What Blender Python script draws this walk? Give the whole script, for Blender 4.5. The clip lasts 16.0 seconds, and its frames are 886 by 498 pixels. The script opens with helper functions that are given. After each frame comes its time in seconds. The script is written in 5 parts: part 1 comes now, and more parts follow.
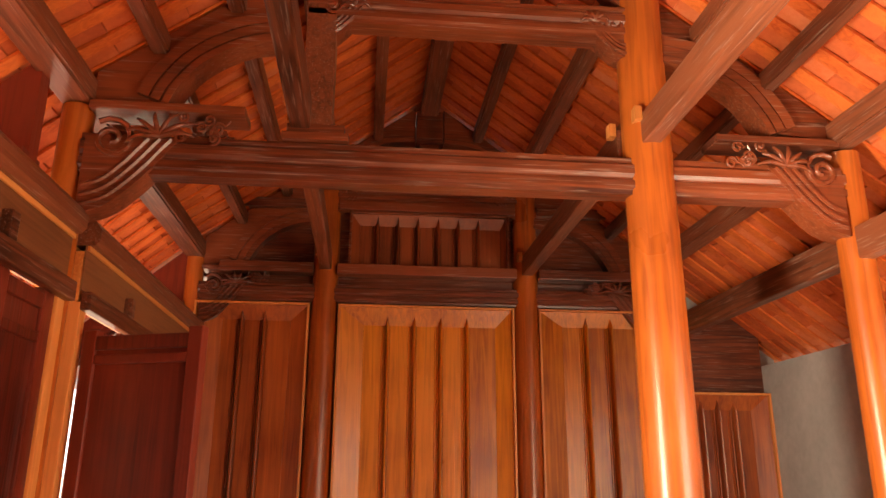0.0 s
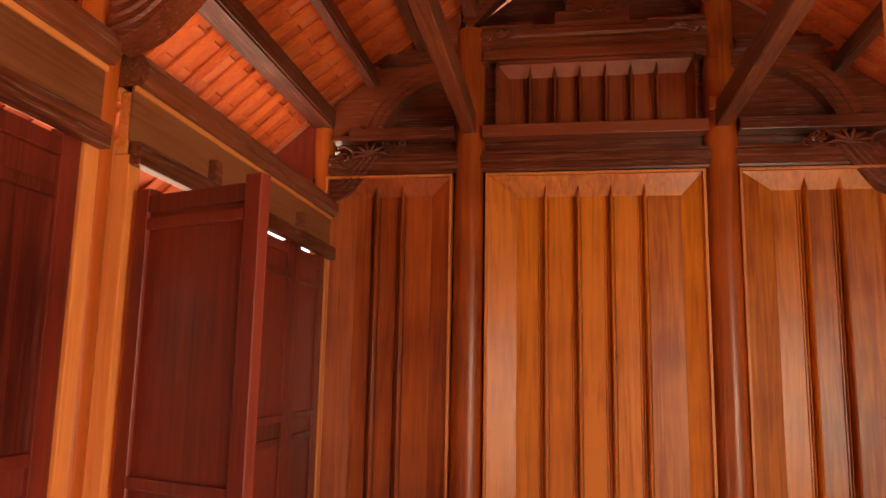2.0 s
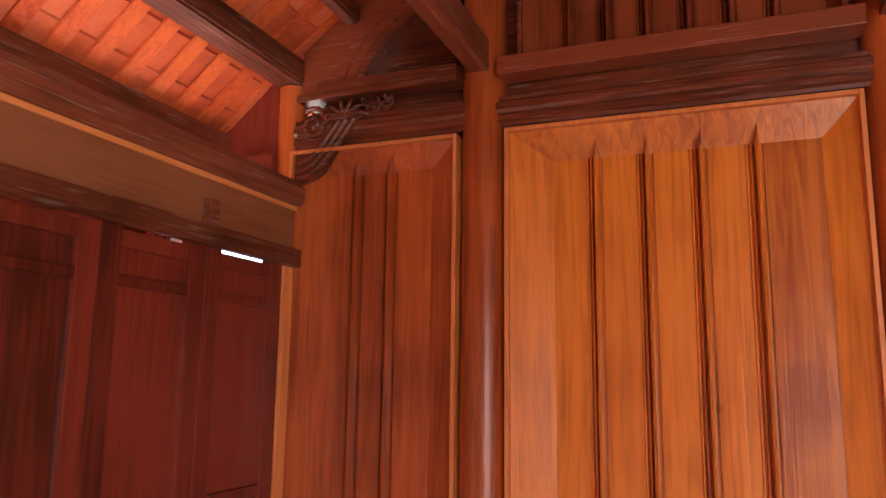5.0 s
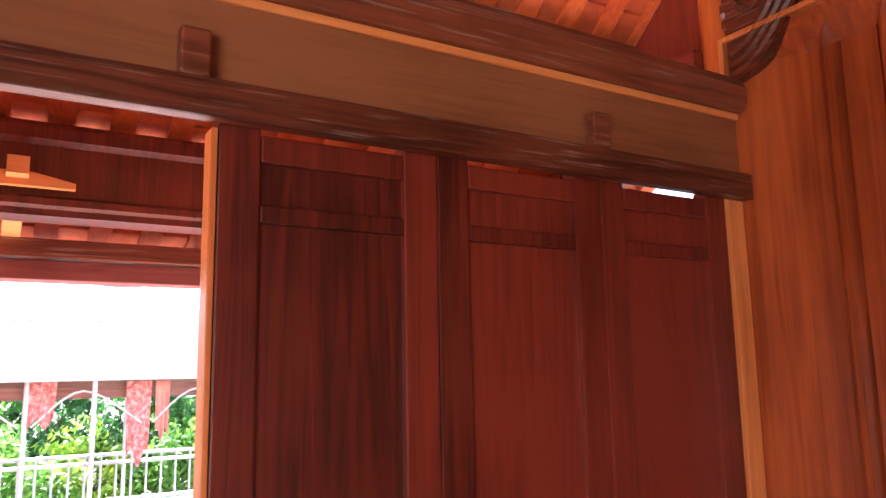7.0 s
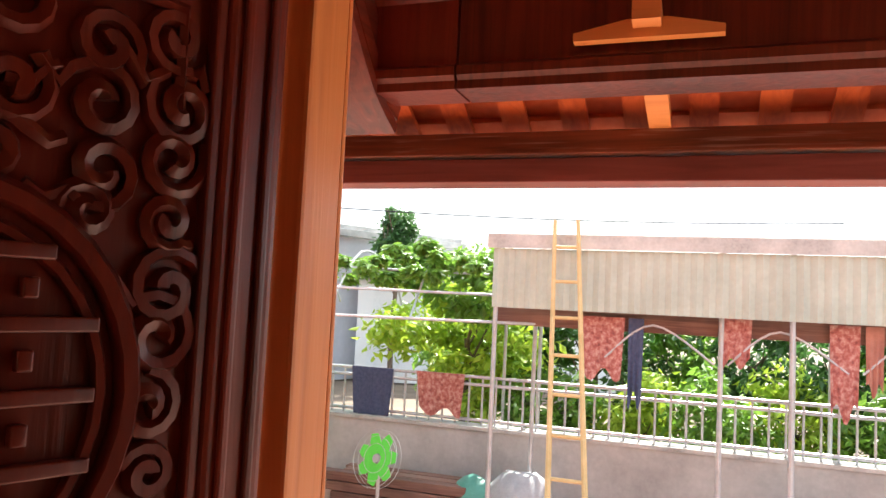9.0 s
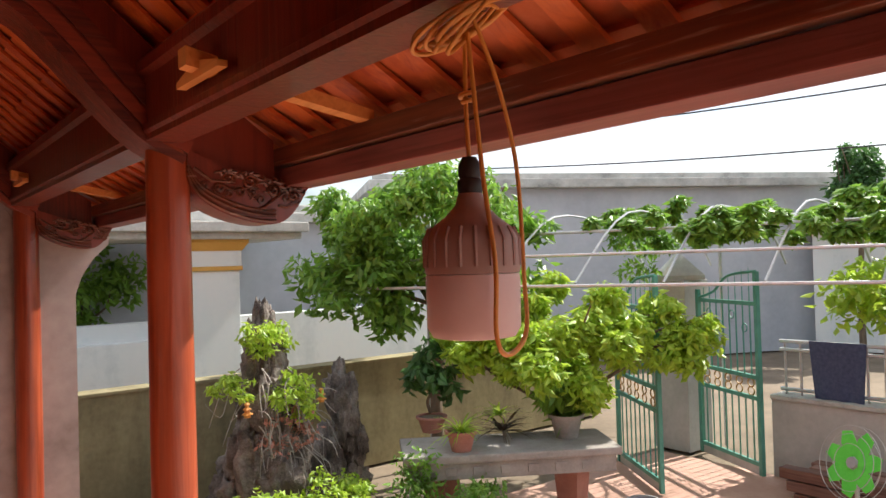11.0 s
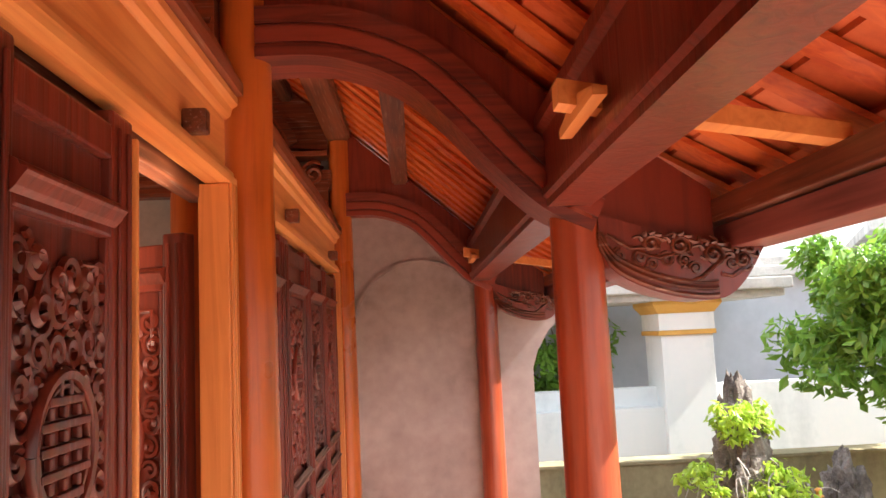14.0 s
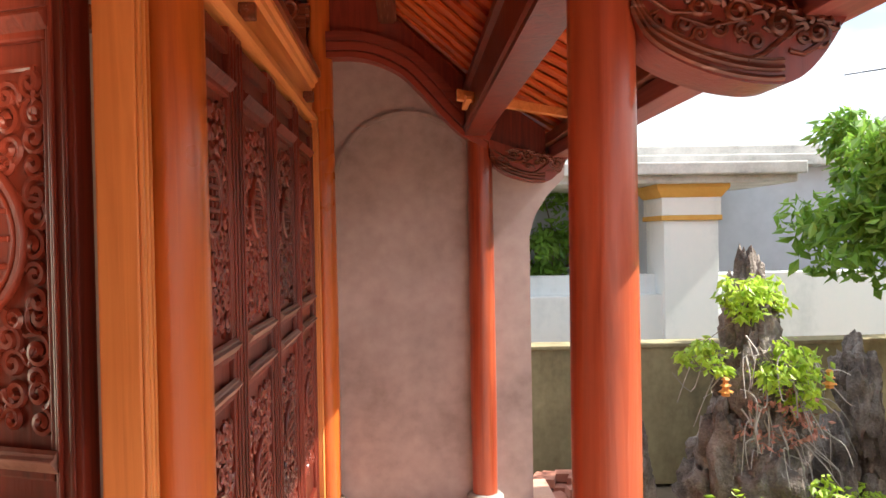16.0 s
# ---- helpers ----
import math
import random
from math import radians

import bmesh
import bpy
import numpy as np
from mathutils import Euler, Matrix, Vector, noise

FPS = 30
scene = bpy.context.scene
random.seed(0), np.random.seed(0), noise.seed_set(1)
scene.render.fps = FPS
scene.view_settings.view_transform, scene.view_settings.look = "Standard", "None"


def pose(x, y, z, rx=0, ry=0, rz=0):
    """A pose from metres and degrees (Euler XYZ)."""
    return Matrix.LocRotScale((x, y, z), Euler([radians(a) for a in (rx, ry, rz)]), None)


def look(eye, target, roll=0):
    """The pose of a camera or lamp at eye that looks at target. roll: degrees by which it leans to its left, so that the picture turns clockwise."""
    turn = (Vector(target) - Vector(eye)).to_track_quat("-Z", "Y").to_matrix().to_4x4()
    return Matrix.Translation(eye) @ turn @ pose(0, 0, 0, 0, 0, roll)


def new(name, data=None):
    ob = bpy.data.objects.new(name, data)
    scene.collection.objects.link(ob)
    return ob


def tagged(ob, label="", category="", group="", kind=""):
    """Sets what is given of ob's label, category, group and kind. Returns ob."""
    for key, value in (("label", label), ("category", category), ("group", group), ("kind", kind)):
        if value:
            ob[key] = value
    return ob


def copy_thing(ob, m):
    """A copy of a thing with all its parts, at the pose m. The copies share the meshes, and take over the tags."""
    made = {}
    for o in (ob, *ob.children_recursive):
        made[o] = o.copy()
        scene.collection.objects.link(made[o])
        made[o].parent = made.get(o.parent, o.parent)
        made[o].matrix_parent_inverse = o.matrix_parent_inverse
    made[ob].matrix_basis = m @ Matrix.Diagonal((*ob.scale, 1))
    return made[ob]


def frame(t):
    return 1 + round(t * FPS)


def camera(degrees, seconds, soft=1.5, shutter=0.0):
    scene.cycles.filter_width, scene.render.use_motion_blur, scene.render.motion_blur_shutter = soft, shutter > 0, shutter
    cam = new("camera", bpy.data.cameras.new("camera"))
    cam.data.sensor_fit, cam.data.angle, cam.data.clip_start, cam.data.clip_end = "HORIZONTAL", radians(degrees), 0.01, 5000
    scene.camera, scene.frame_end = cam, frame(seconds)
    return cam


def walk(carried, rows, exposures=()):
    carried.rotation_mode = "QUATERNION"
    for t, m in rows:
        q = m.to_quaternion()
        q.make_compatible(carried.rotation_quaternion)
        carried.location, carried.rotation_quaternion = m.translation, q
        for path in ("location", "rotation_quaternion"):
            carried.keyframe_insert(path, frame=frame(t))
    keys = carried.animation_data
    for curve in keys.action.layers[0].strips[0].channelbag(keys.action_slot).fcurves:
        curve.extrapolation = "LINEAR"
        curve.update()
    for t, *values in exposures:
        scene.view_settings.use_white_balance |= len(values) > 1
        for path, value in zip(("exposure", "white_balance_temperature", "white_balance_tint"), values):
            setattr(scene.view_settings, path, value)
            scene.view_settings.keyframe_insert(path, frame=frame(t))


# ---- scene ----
cam = camera(61.1, 16.0, shutter=0.0)
PATH = [
    (0, (-0.338, 0.055, 1.536), (-0.144, 1.962, 2.107), 0.3),
    (0.5, (-0.295, 0.298, 1.498), (-0.205, 2.224, 2.03), 0.4),
    (1, (-0.184, 0.58, 1.48), (-0.241, 2.522, 1.957), 0.7),
    (1.5, (-0.017, 0.816, 1.487), (-0.262, 2.764, 1.868), 1.3),
    (2, (-0.091, 1.033, 1.515), (-0.4, 2.983, 1.832), 1.1),
    (2.5, (-0.14, 1.284, 1.506), (-0.453, 3.235, 1.815), 0.4),
    (3, (-0.096, 1.627, 1.515), (-0.394, 3.576, 1.847), -0.1),
    (3.2, (-0.014, 1.737, 1.524), (-0.338, 3.68, 1.869), 0.1),
    (5.3, (0.324, 2.876, 1.73), (-0.527, 4.657, 2.055), 0.6),
    (5.5, (0.303, 2.966, 1.718), (-0.647, 4.696, 2.042), 0.5),
    (6, (0.158, 3.198, 1.695), (-1.017, 4.784, 2.017), 0.3),
    (6.5, (0.053, 3.394, 1.707), (-1.39, 4.745, 2.016), 0.5),
    (7, (-0.069, 3.657, 1.695), (-1.762, 4.675, 2.009), -1.0),
    (7.5, (-0.186, 3.794, 1.654), (-2.056, 4.415, 1.996), -0.2),
    (8, (-0.31, 3.831, 1.69), (-2.288, 4.014, 1.918), 0.8),
    (8.5, (-0.572, 3.82, 1.646), (-2.547, 3.575, 1.845), 1.8),
    (8.7, (-0.713, 3.821, 1.654), (-2.657, 3.385, 1.832), 2.4),
    (10.8, (-1.643, 3.538, 1.723), (-3.027, 2.095, 1.743), -1.4),
    (11, (-1.73, 3.498, 1.723), (-2.96, 1.921, 1.758), -1.7),
    (11.5, (-1.89, 3.451, 1.745), (-2.653, 1.604, 1.826), -2.0),
    (12, (-1.983, 3.409, 1.776), (-2.391, 1.456, 1.902), -2.1),
    (12.5, (-2.015, 3.279, 1.775), (-2.238, 1.298, 1.946), -1.6),
    (13, (-2.016, 3.084, 1.794), (-2.148, 1.099, 2.004), -1.6),
    (13.5, (-2.058, 3.004, 1.817), (-2.151, 1.019, 2.047), -2.4),
    (14, (-2.107, 2.975, 1.82), (-2.191, 0.99, 2.046), -2.7),
    (14.5, (-2.122, 2.956, 1.8), (-2.196, 0.966, 1.989), -2.7),
    (15, (-2.092, 2.915, 1.716), (-2.152, 0.919, 1.842), -2.5),
    (15.5, (-2.058, 2.767, 1.615), (-2.115, 0.768, 1.65), -1.8),
    (16, (-2.153, 2.496, 1.574), (-2.242, 0.499, 1.542), -1.0),
]
walk(cam, [(t, look(eye, target, roll)) for t, eye, target, roll in PATH],
     exposures=[(0, 2.35, 6900, 10), (3.2, 2.5, 6900, 10), (5.3, 2.7, 5300, 14), (6.5, 2.75, 5200, 14), (7.5, 2.8, 5500, 11), (8.0, 2.4, 5800, 10),
                (8.7, 1.8, 6300, 10), (10.8, 0.6, 6500, 10), (12.0, 1.35, 6600, 10), (14.5, 1.75, 6500, 11), (16, 1.3, 6500, 10)])

# ---- light ----
SUN = Vector((-0.69, 0.04, 0.72)).normalized()
world = bpy.data.worlds.new("sky")
scene.world = world
world.use_nodes = True
wn, wl = world.node_tree.nodes, world.node_tree.links
sky = wn.new("ShaderNodeTexSky")
sky.sky_type, sky.sun_disc = "NISHITA", False
sky.sun_elevation = math.asin(SUN.z)
sky.sun_rotation = math.atan2(SUN.x, SUN.y)
sky.dust_density = 2.0
tc = wn.new("ShaderNodeTexCoord")
cmap = wn.new("ShaderNodeMapping")
cmap.inputs["Scale"].default_value = (1.6, 1.6, 5)
cn = wn.new("ShaderNodeTexNoise")
cn.inputs["Scale"].default_value, cn.inputs["Detail"].default_value = 2.2, 8
cr = wn.new("ShaderNodeValToRGB")
cr.color_ramp.elements[0].position, cr.color_ramp.elements[1].position = 0.36, 0.6
cmix = wn.new("ShaderNodeMixRGB")
cmix.inputs[2].default_value = (6.8, 7.1, 7.5, 1)
wl.new(tc.outputs["Generated"], cmap.inputs[0])
wl.new(cmap.outputs[0], cn.inputs["Vector"])
wl.new(cn.outputs["Fac"], cr.inputs[0])
wl.new(cr.outputs[0], cmix.inputs[0])
wl.new(sky.outputs[0], cmix.inputs[1])
wl.new(cmix.outputs[0], wn["Background"].inputs[0])
wn["Background"].inputs[1].default_value = 0.12
sun = new("sun", bpy.data.lights.new("sun", "SUN"))
sun.data.energy, sun.data.angle, sun.data.color = 5.0, radians(0.6), (1, 0.95, 0.86)
sun.matrix_world = look(SUN * 30, (0, 0, 0))


def area_lamp(name, eye, target, w, h, watts, color=(1, 0.96, 0.9), spread=180):
    lamp = new(name, bpy.data.lights.new(name, "AREA"))
    lamp.data.shape, lamp.data.size, lamp.data.size_y = "RECTANGLE", w, h
    lamp.data.energy, lamp.data.color = watts, color
    lamp.data.spread = radians(spread)
    lamp.matrix_world = look(eye, target)


# fill lamp added in an unseen gap of the rear wall
area_lamp("rear_fill_light", (2.78, 0.3, 1.1), (0.0, 3.2, 2.2), 2.0, 2.0, 27, (1, 0.84, 0.62))
# the opened leaves of the middle bay
area_lamp("front_door_light", (-1.5, 1.47, 1.2), (0, 1.3, 1.4), 0.4, 1.9, 46, (1, 0.85, 0.64), 120)


# ---- materials ----
def mat(name):
    m = bpy.data.materials.new(name)
    m.use_nodes = True
    n = m.node_tree.nodes
    return m, n, m.node_tree.links, n["Principled BSDF"]


def ramp(n, stops):
    r = n.new("ShaderNodeValToRGB")
    while len(r.color_ramp.elements) < len(stops):
        r.color_ramp.elements.new(0.5)
    for e, (p, c) in zip(r.color_ramp.elements, stops):
        e.position, e.color = p, (*c, 1)
    return r


def wood(name, dark, light, rough=0.35, axis="z", coat=0.3, worn=0.0, wear_color=(0.45, 0.36, 0.3), vary=0.25):
    m, n, l, b = mat(name)
    geo = n.new("ShaderNodeNewGeometry")
    mp = n.new("ShaderNodeMapping")
    mp.inputs["Scale"].default_value = {"x": (1, 22, 22), "y": (22, 1, 22), "z": (22, 22, 1)}[axis]
    l.new(geo.outputs["Position"], mp.inputs[0])
    grain = n.new("ShaderNodeTexNoise")
    grain.inputs["Scale"].default_value, grain.inputs["Detail"].default_value, grain.inputs["Distortion"].default_value = 1.3, 9, 1.4
    l.new(mp.outputs[0], grain.inputs["Vector"])
    big = n.new("ShaderNodeTexNoise")
    big.inputs["Scale"].default_value, big.inputs["Detail"].default_value = 2.1, 4
    l.new(geo.outputs["Position"], big.inputs["Vector"])
    info = n.new("ShaderNodeObjectInfo")
    add = n.new("ShaderNodeMath")
    add.operation = "MULTIPLY_ADD"
    add.inputs[1].default_value, add.inputs[2].default_value = 0.55, 0.0
    l.new(grain.outputs["Fac"], add.inputs[0])
    add2 = n.new("ShaderNodeMath")
    add2.operation = "MULTIPLY_ADD"
    add2.inputs[1].default_value = 0.45
    l.new(big.outputs["Fac"], add2.inputs[0])
    l.new(add.outputs[0], add2.inputs[2])
    add3 = n.new("ShaderNodeMath")
    add3.operation = "MULTIPLY_ADD"
    add3.inputs[1].default_value = vary
    l.new(info.outputs["Random"], add3.inputs[0])
    l.new(add2.outputs[0], add3.inputs[2])
    mid = tuple((a + c) / 2 for a, c in zip(dark, light))
    r = ramp(n, [(0.42, dark), (0.57, mid), (0.74, light)])
    l.new(add3.outputs[0], r.inputs[0])
    color = r.outputs[0]
    if worn:
        w = n.new("ShaderNodeTexNoise")
        w.inputs["Scale"].default_value, w.inputs["Detail"].default_value = 5, 12
        l.new(mp.outputs[0], w.inputs["Vector"])
        wr = ramp(n, [(0.62 - worn * 0.1, (0, 0, 0)), (0.74, (worn, worn, worn))])
        l.new(w.outputs["Fac"], wr.inputs[0])
        mx = n.new("ShaderNodeMixRGB")
        mx.inputs[2].default_value = (*wear_color, 1)
        l.new(wr.outputs[0], mx.inputs[0])
        l.new(color, mx.inputs[1])
        color = mx.outputs[0]
    l.new(color, b.inputs["Base Color"])
    rr = n.new("ShaderNodeMapRange")
    rr.inputs["To Min"].default_value, rr.inputs["To Max"].default_value = rough - 0.1, rough + 0.18
    l.new(big.outputs["Fac"], rr.inputs["Value"])
    l.new(rr.outputs[0], b.inputs["Roughness"])
    b.inputs["Coat Weight"].default_value, b.inputs["Coat Roughness"].default_value = coat, 0.22
    bump = n.new("ShaderNodeBump")
    bump.inputs["Strength"].default_value, bump.inputs["Distance"].default_value = 0.35, 0.005
    l.new(grain.outputs["Fac"], bump.inputs["Height"])
    l.new(bump.outputs[0], b.inputs["Normal"])
    return m


def rough_stuff(name, stops, scale=4, rough=0.85, bump_d=0.01, detail=9, metal=0.0, bump_s=0.5, vary=0.0, stretch=(1, 1, 1)):
    m, n, l, b = mat(name)
    geo = n.new("ShaderNodeNewGeometry")
    mp = n.new("ShaderNodeMapping")
    mp.inputs["Scale"].default_value = stretch
    l.new(geo.outputs["Position"], mp.inputs[0])
    a = n.new("ShaderNodeTexNoise")
    a.inputs["Scale"].default_value, a.inputs["Detail"].default_value, a.inputs["Roughness"].default_value = scale, detail, 0.62
    l.new(mp.outputs[0], a.inputs["Vector"])
    f = n.new("ShaderNodeTexNoise")
    f.inputs["Scale"].default_value, f.inputs["Detail"].default_value = scale * 14, 4
    l.new(geo.outputs["Position"], f.inputs["Vector"])
    s = n.new("ShaderNodeMath")
    s.operation = "MULTIPLY_ADD"
    s.inputs[1].default_value = 0.25
    l.new(f.outputs["Fac"], s.inputs[0])
    l.new(a.outputs["Fac"], s.inputs[2])
    out = s.outputs[0]
    if vary:
        rnd = n.new("ShaderNodeNewGeometry")
        v = n.new("ShaderNodeMath")
        v.operation = "MULTIPLY_ADD"
        v.inputs[1].default_value = vary
        l.new(rnd.outputs["Random Per Island"], v.inputs[0])
        l.new(out, v.inputs[2])
        sub = n.new("ShaderNodeMath")
        sub.operation = "SUBTRACT"
        sub.inputs[1].default_value = vary / 2
        l.new(v.outputs[0], sub.inputs[0])
        out = sub.outputs[0]
    r = ramp(n, stops)
    l.new(out, r.inputs[0])
    l.new(r.outputs[0], b.inputs["Base Color"])
    b.inputs["Roughness"].default_value, b.inputs["Metallic"].default_value = rough, metal
    bp = n.new("ShaderNodeBump")
    bp.inputs["Strength"].default_value, bp.inputs["Distance"].default_value = bump_s, bump_d
    l.new(s.outputs[0], bp.inputs["Height"])
    l.new(bp.outputs[0], b.inputs["Normal"])
    return m


def leaf_mat(name, dark, light):
    m = rough_stuff(name, [(0.3, dark), (0.85, light)], scale=6, rough=0.45, bump_d=0.002, vary=0.55)
    n, l = m.node_tree.nodes, m.node_tree.links
    b = n["Principled BSDF"]
    tr = n.new("ShaderNodeBsdfTranslucent")
    tr.inputs[0].default_value = (*[min(1, c * 1.6) for c in light], 1)
    mx = n.new("ShaderNodeMixShader")
    mx.inputs[0].default_value = 0.3
    l.new(b.outputs[0], mx.inputs[1])
    l.new(tr.outputs[0], mx.inputs[2])
    l.new(mx.outputs[0], n["Material Output"].inputs[0])
    return m


BEAM_X = wood("dark_beam_across", (0.055, 0.011, 0.005), (0.26, 0.062, 0.022), 0.32, "x", 0.35, 0.45)
BEAM_Y = wood("dark_beam_along", (0.045, 0.011, 0.005), (0.24, 0.07, 0.03), 0.36, "y", 0.25, 0.5)
POST = wood("varnished_post", (0.17, 0.03, 0.007), (0.5, 0.12, 0.018), 0.28, "z", 0.35)
POST_OUT = wood("red_varnished_post", (0.2, 0.028, 0.012), (0.44, 0.09, 0.035), 0.3, "z", 0.35, 0.12, (0.6, 0.28, 0.17))
PANEL = wood("orange_panel_wood", (0.34, 0.075, 0.006), (0.78, 0.27, 0.022), 0.3, "z", 0.4)
PANEL_RED = wood("red_panel_wood", (0.22, 0.04, 0.009), (0.52, 0.125, 0.022), 0.3, "z", 0.4)
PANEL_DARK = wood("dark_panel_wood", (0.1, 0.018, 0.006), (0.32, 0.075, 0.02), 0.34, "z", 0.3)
FRESH_Y = wood("fresh_lintel_wood", (0.55, 0.17, 0.035), (0.8, 0.34, 0.1), 0.42, "y", 0.15)
FRESH_Z = wood("fresh_jamb_wood", (0.5, 0.15, 0.03), (0.78, 0.31, 0.085), 0.42, "z", 0.15)
LEAF_WOOD = wood("carved_door_wood", (0.05, 0.0075, 0.0045), (0.2, 0.03, 0.015), 0.36, "z", 0.25, 0.1, (0.3, 0.12, 0.07))
LEAF_WOOD.node_tree.nodes["Principled BSDF"].inputs["Specular IOR Level"].default_value = 0.45
VERANDA = wood("dark_red_veranda_wood", (0.075, 0.012, 0.007), (0.27, 0.045, 0.024), 0.38, "x", 0.2, 0.15, (0.4, 0.2, 0.15))
# fresh lintel wood darkened: the inner side's shade is in the colour
FRESH_UNLIT = wood("fresh_unlit_wood", (0.13, 0.042, 0.015), (0.28, 0.11, 0.042), 0.5, "y", 0.05)
LEDGE = wood("dusty_ledge", (0.12, 0.05, 0.035), (0.3, 0.17, 0.13), 0.55, "y", 0.05)
RAFTER = wood("rafter_board", (0.45, 0.065, 0.012), (0.75, 0.18, 0.035), 0.5, "x", 0.05, 0.1)
EAVE = wood("painted_eave", (0.13, 0.03, 0.025), (0.3, 0.09, 0.075), 0.5, "y", 0.05)
TILE = rough_stuff("terracotta_tile", [(0.3, (0.42, 0.075, 0.022)), (0.6, (0.62, 0.14, 0.04)), (0.85, (0.72, 0.22, 0.09))], 3, 0.75, 0.004, vary=0.35)
PLASTER = rough_stuff("raw_plaster", [(0.36, (0.2, 0.16, 0.15)), (0.62, (0.37, 0.3, 0.28)), (0.85, (0.48, 0.41, 0.385))], 1.1, 0.92, 0.004)
GREY_WALL = rough_stuff("grey_cement", [(0.35, (0.3, 0.3, 0.29)), (0.8, (0.5, 0.5, 0.48))], 1.7, 0.93, 0.005)
OLIVE = rough_stuff("mossy_cement", [(0.3, (0.06, 0.055, 0.035)), (0.55, (0.24, 0.2, 0.11)), (0.85, (0.42, 0.36, 0.2))], 1.4, 0.95, 0.008, stretch=(1.5, 1.5, 0.5))
WHITE = rough_stuff("white_render", [(0.3, (0.55, 0.6, 0.6)), (0.6, (0.76, 0.79, 0.78)), (0.9, (0.82, 0.82, 0.8))], 1.1, 0.9, 0.003, stretch=(1.5, 1.5, 0.4))
YELLOW = rough_stuff("ochre_trim", [(0.3, (0.55, 0.28, 0.05)), (0.8, (0.68, 0.4, 0.1))], 3, 0.8)
BLUEGREY = rough_stuff("bluegrey_render", [(0.3, (0.34, 0.36, 0.4)), (0.8, (0.5, 0.52, 0.56))], 0.7, 0.92, 0.004)
SLAB = rough_stuff("weathered_slab", [(0.3, (0.16, 0.16, 0.16)), (0.55, (0.42, 0.42, 0.4)), (0.85, (0.6, 0.6, 0.57))], 3, 0.92)
# floor stays out of view; tone raised to bounce light onto the roof
FLOOR = rough_stuff("pale_bounce_floor", [(0.3, (0.46, 0.24, 0.17)), (0.8, (0.62, 0.38, 0.28))], 3, 0.6, 0.003)
PAVING = rough_stuff("red_paving", [(0.3, (0.42, 0.22, 0.16)), (0.8, (0.58, 0.36, 0.28))], 2, 0.8, 0.004)
GROUND = rough_stuff("earth", [(0.3, (0.12, 0.09, 0.06)), (0.8, (0.26, 0.2, 0.14))], 1.2, 0.95, 0.03)
ROCK = rough_stuff("pitted_rock", [(0.35, (0.03, 0.025, 0.022)), (0.6, (0.15, 0.12, 0.1)), (0.88, (0.4, 0.35, 0.31))], 5, 0.9, 0.05, bump_s=0.9)
STONE = rough_stuff("cast_stone", [(0.3, (0.2, 0.18, 0.16)), (0.8, (0.42, 0.38, 0.34))], 4, 0.9, 0.008)
BARK = rough_stuff("bark", [(0.3, (0.07, 0.05, 0.035)), (0.8, (0.2, 0.15, 0.1))], 9, 0.95, 0.02, stretch=(3, 3, 0.6))
GREEN_METAL = rough_stuff("green_gate_paint", [(0.3, (0.05, 0.22, 0.17)), (0.8, (0.12, 0.38, 0.3))], 6, 0.5, 0.002)
GOLD = rough_stuff("faded_gold_paint", [(0.3, (0.3, 0.17, 0.04)), (0.8, (0.5, 0.3, 0.09))], 9, 0.5)
STEEL = rough_stuff("galvanised_steel", [(0.3, (0.35, 0.36, 0.37)), (0.8, (0.58, 0.59, 0.6))], 6, 0.45, 0.002, metal=0.5)
SHEET = rough_stuff("corrugated_sheet", [(0.3, (0.34, 0.39, 0.33)), (0.8, (0.5, 0.56, 0.48))], 2, 0.55, 0.002)
BAMBOO = rough_stuff("bamboo", [(0.3, (0.48, 0.33, 0.13)), (0.8, (0.66, 0.5, 0.24))], 6, 0.6)
CLAY = rough_stuff("clay_pot", [(0.3, (0.32, 0.12, 0.09)), (0.8, (0.5, 0.24, 0.18))], 6, 0.8)
BRICK = rough_stuff("brick", [(0.3, (0.34, 0.12, 0.08)), (0.8, (0.5, 0.22, 0.15))], 9, 0.9)
GREY_PLASTIC = rough_stuff("grey_plastic", [(0.3, (0.25, 0.25, 0.26)), (0.8, (0.42, 0.42, 0.43))], 4, 0.6)
LAMP_GREY = rough_stuff("pinkish_lamp_body", [(0.3, (0.3, 0.2, 0.19)), (0.8, (0.4, 0.27, 0.25))], 4, 0.5, 0.001)
LAMP_MILK = rough_stuff("milky_diffuser", [(0.3, (0.68, 0.5, 0.5)), (0.8, (0.78, 0.6, 0.6))], 3, 0.35, 0.001)
BLACK = rough_stuff("black_rubber", [(0.3, (0.012, 0.012, 0.014)), (0.8, (0.03, 0.03, 0.034))], 5, 0.5)
CORD = rough_stuff("orange_cord", [(0.3, (0.55, 0.2, 0.03)), (0.8, (0.72, 0.32, 0.07))], 20, 0.45, 0.001)
FAN_GREEN = rough_stuff("green_fan_plastic", [(0.3, (0.08, 0.62, 0.05)), (0.8, (0.16, 0.78, 0.1))], 4, 0.35)
DENIM = rough_stuff("navy_cloth", [(0.3, (0.03, 0.045, 0.1)), (0.8, (0.08, 0.1, 0.18))], 30, 0.95)
RED_CLOTH = rough_stuff("red_patterned_cloth", [(0.35, (0.1, 0.03, 0.03)), (0.6, (0.42, 0.14, 0.12)), (0.8, (0.6, 0.4, 0.34))], 25, 0.95)
GREEN_LEAF = leaf_mat("tree_leaf", (0.05, 0.12, 0.018), (0.2, 0.37, 0.05))
LIME_LEAF = leaf_mat("lime_leaf", (0.14, 0.27, 0.02), (0.42, 0.56, 0.06))
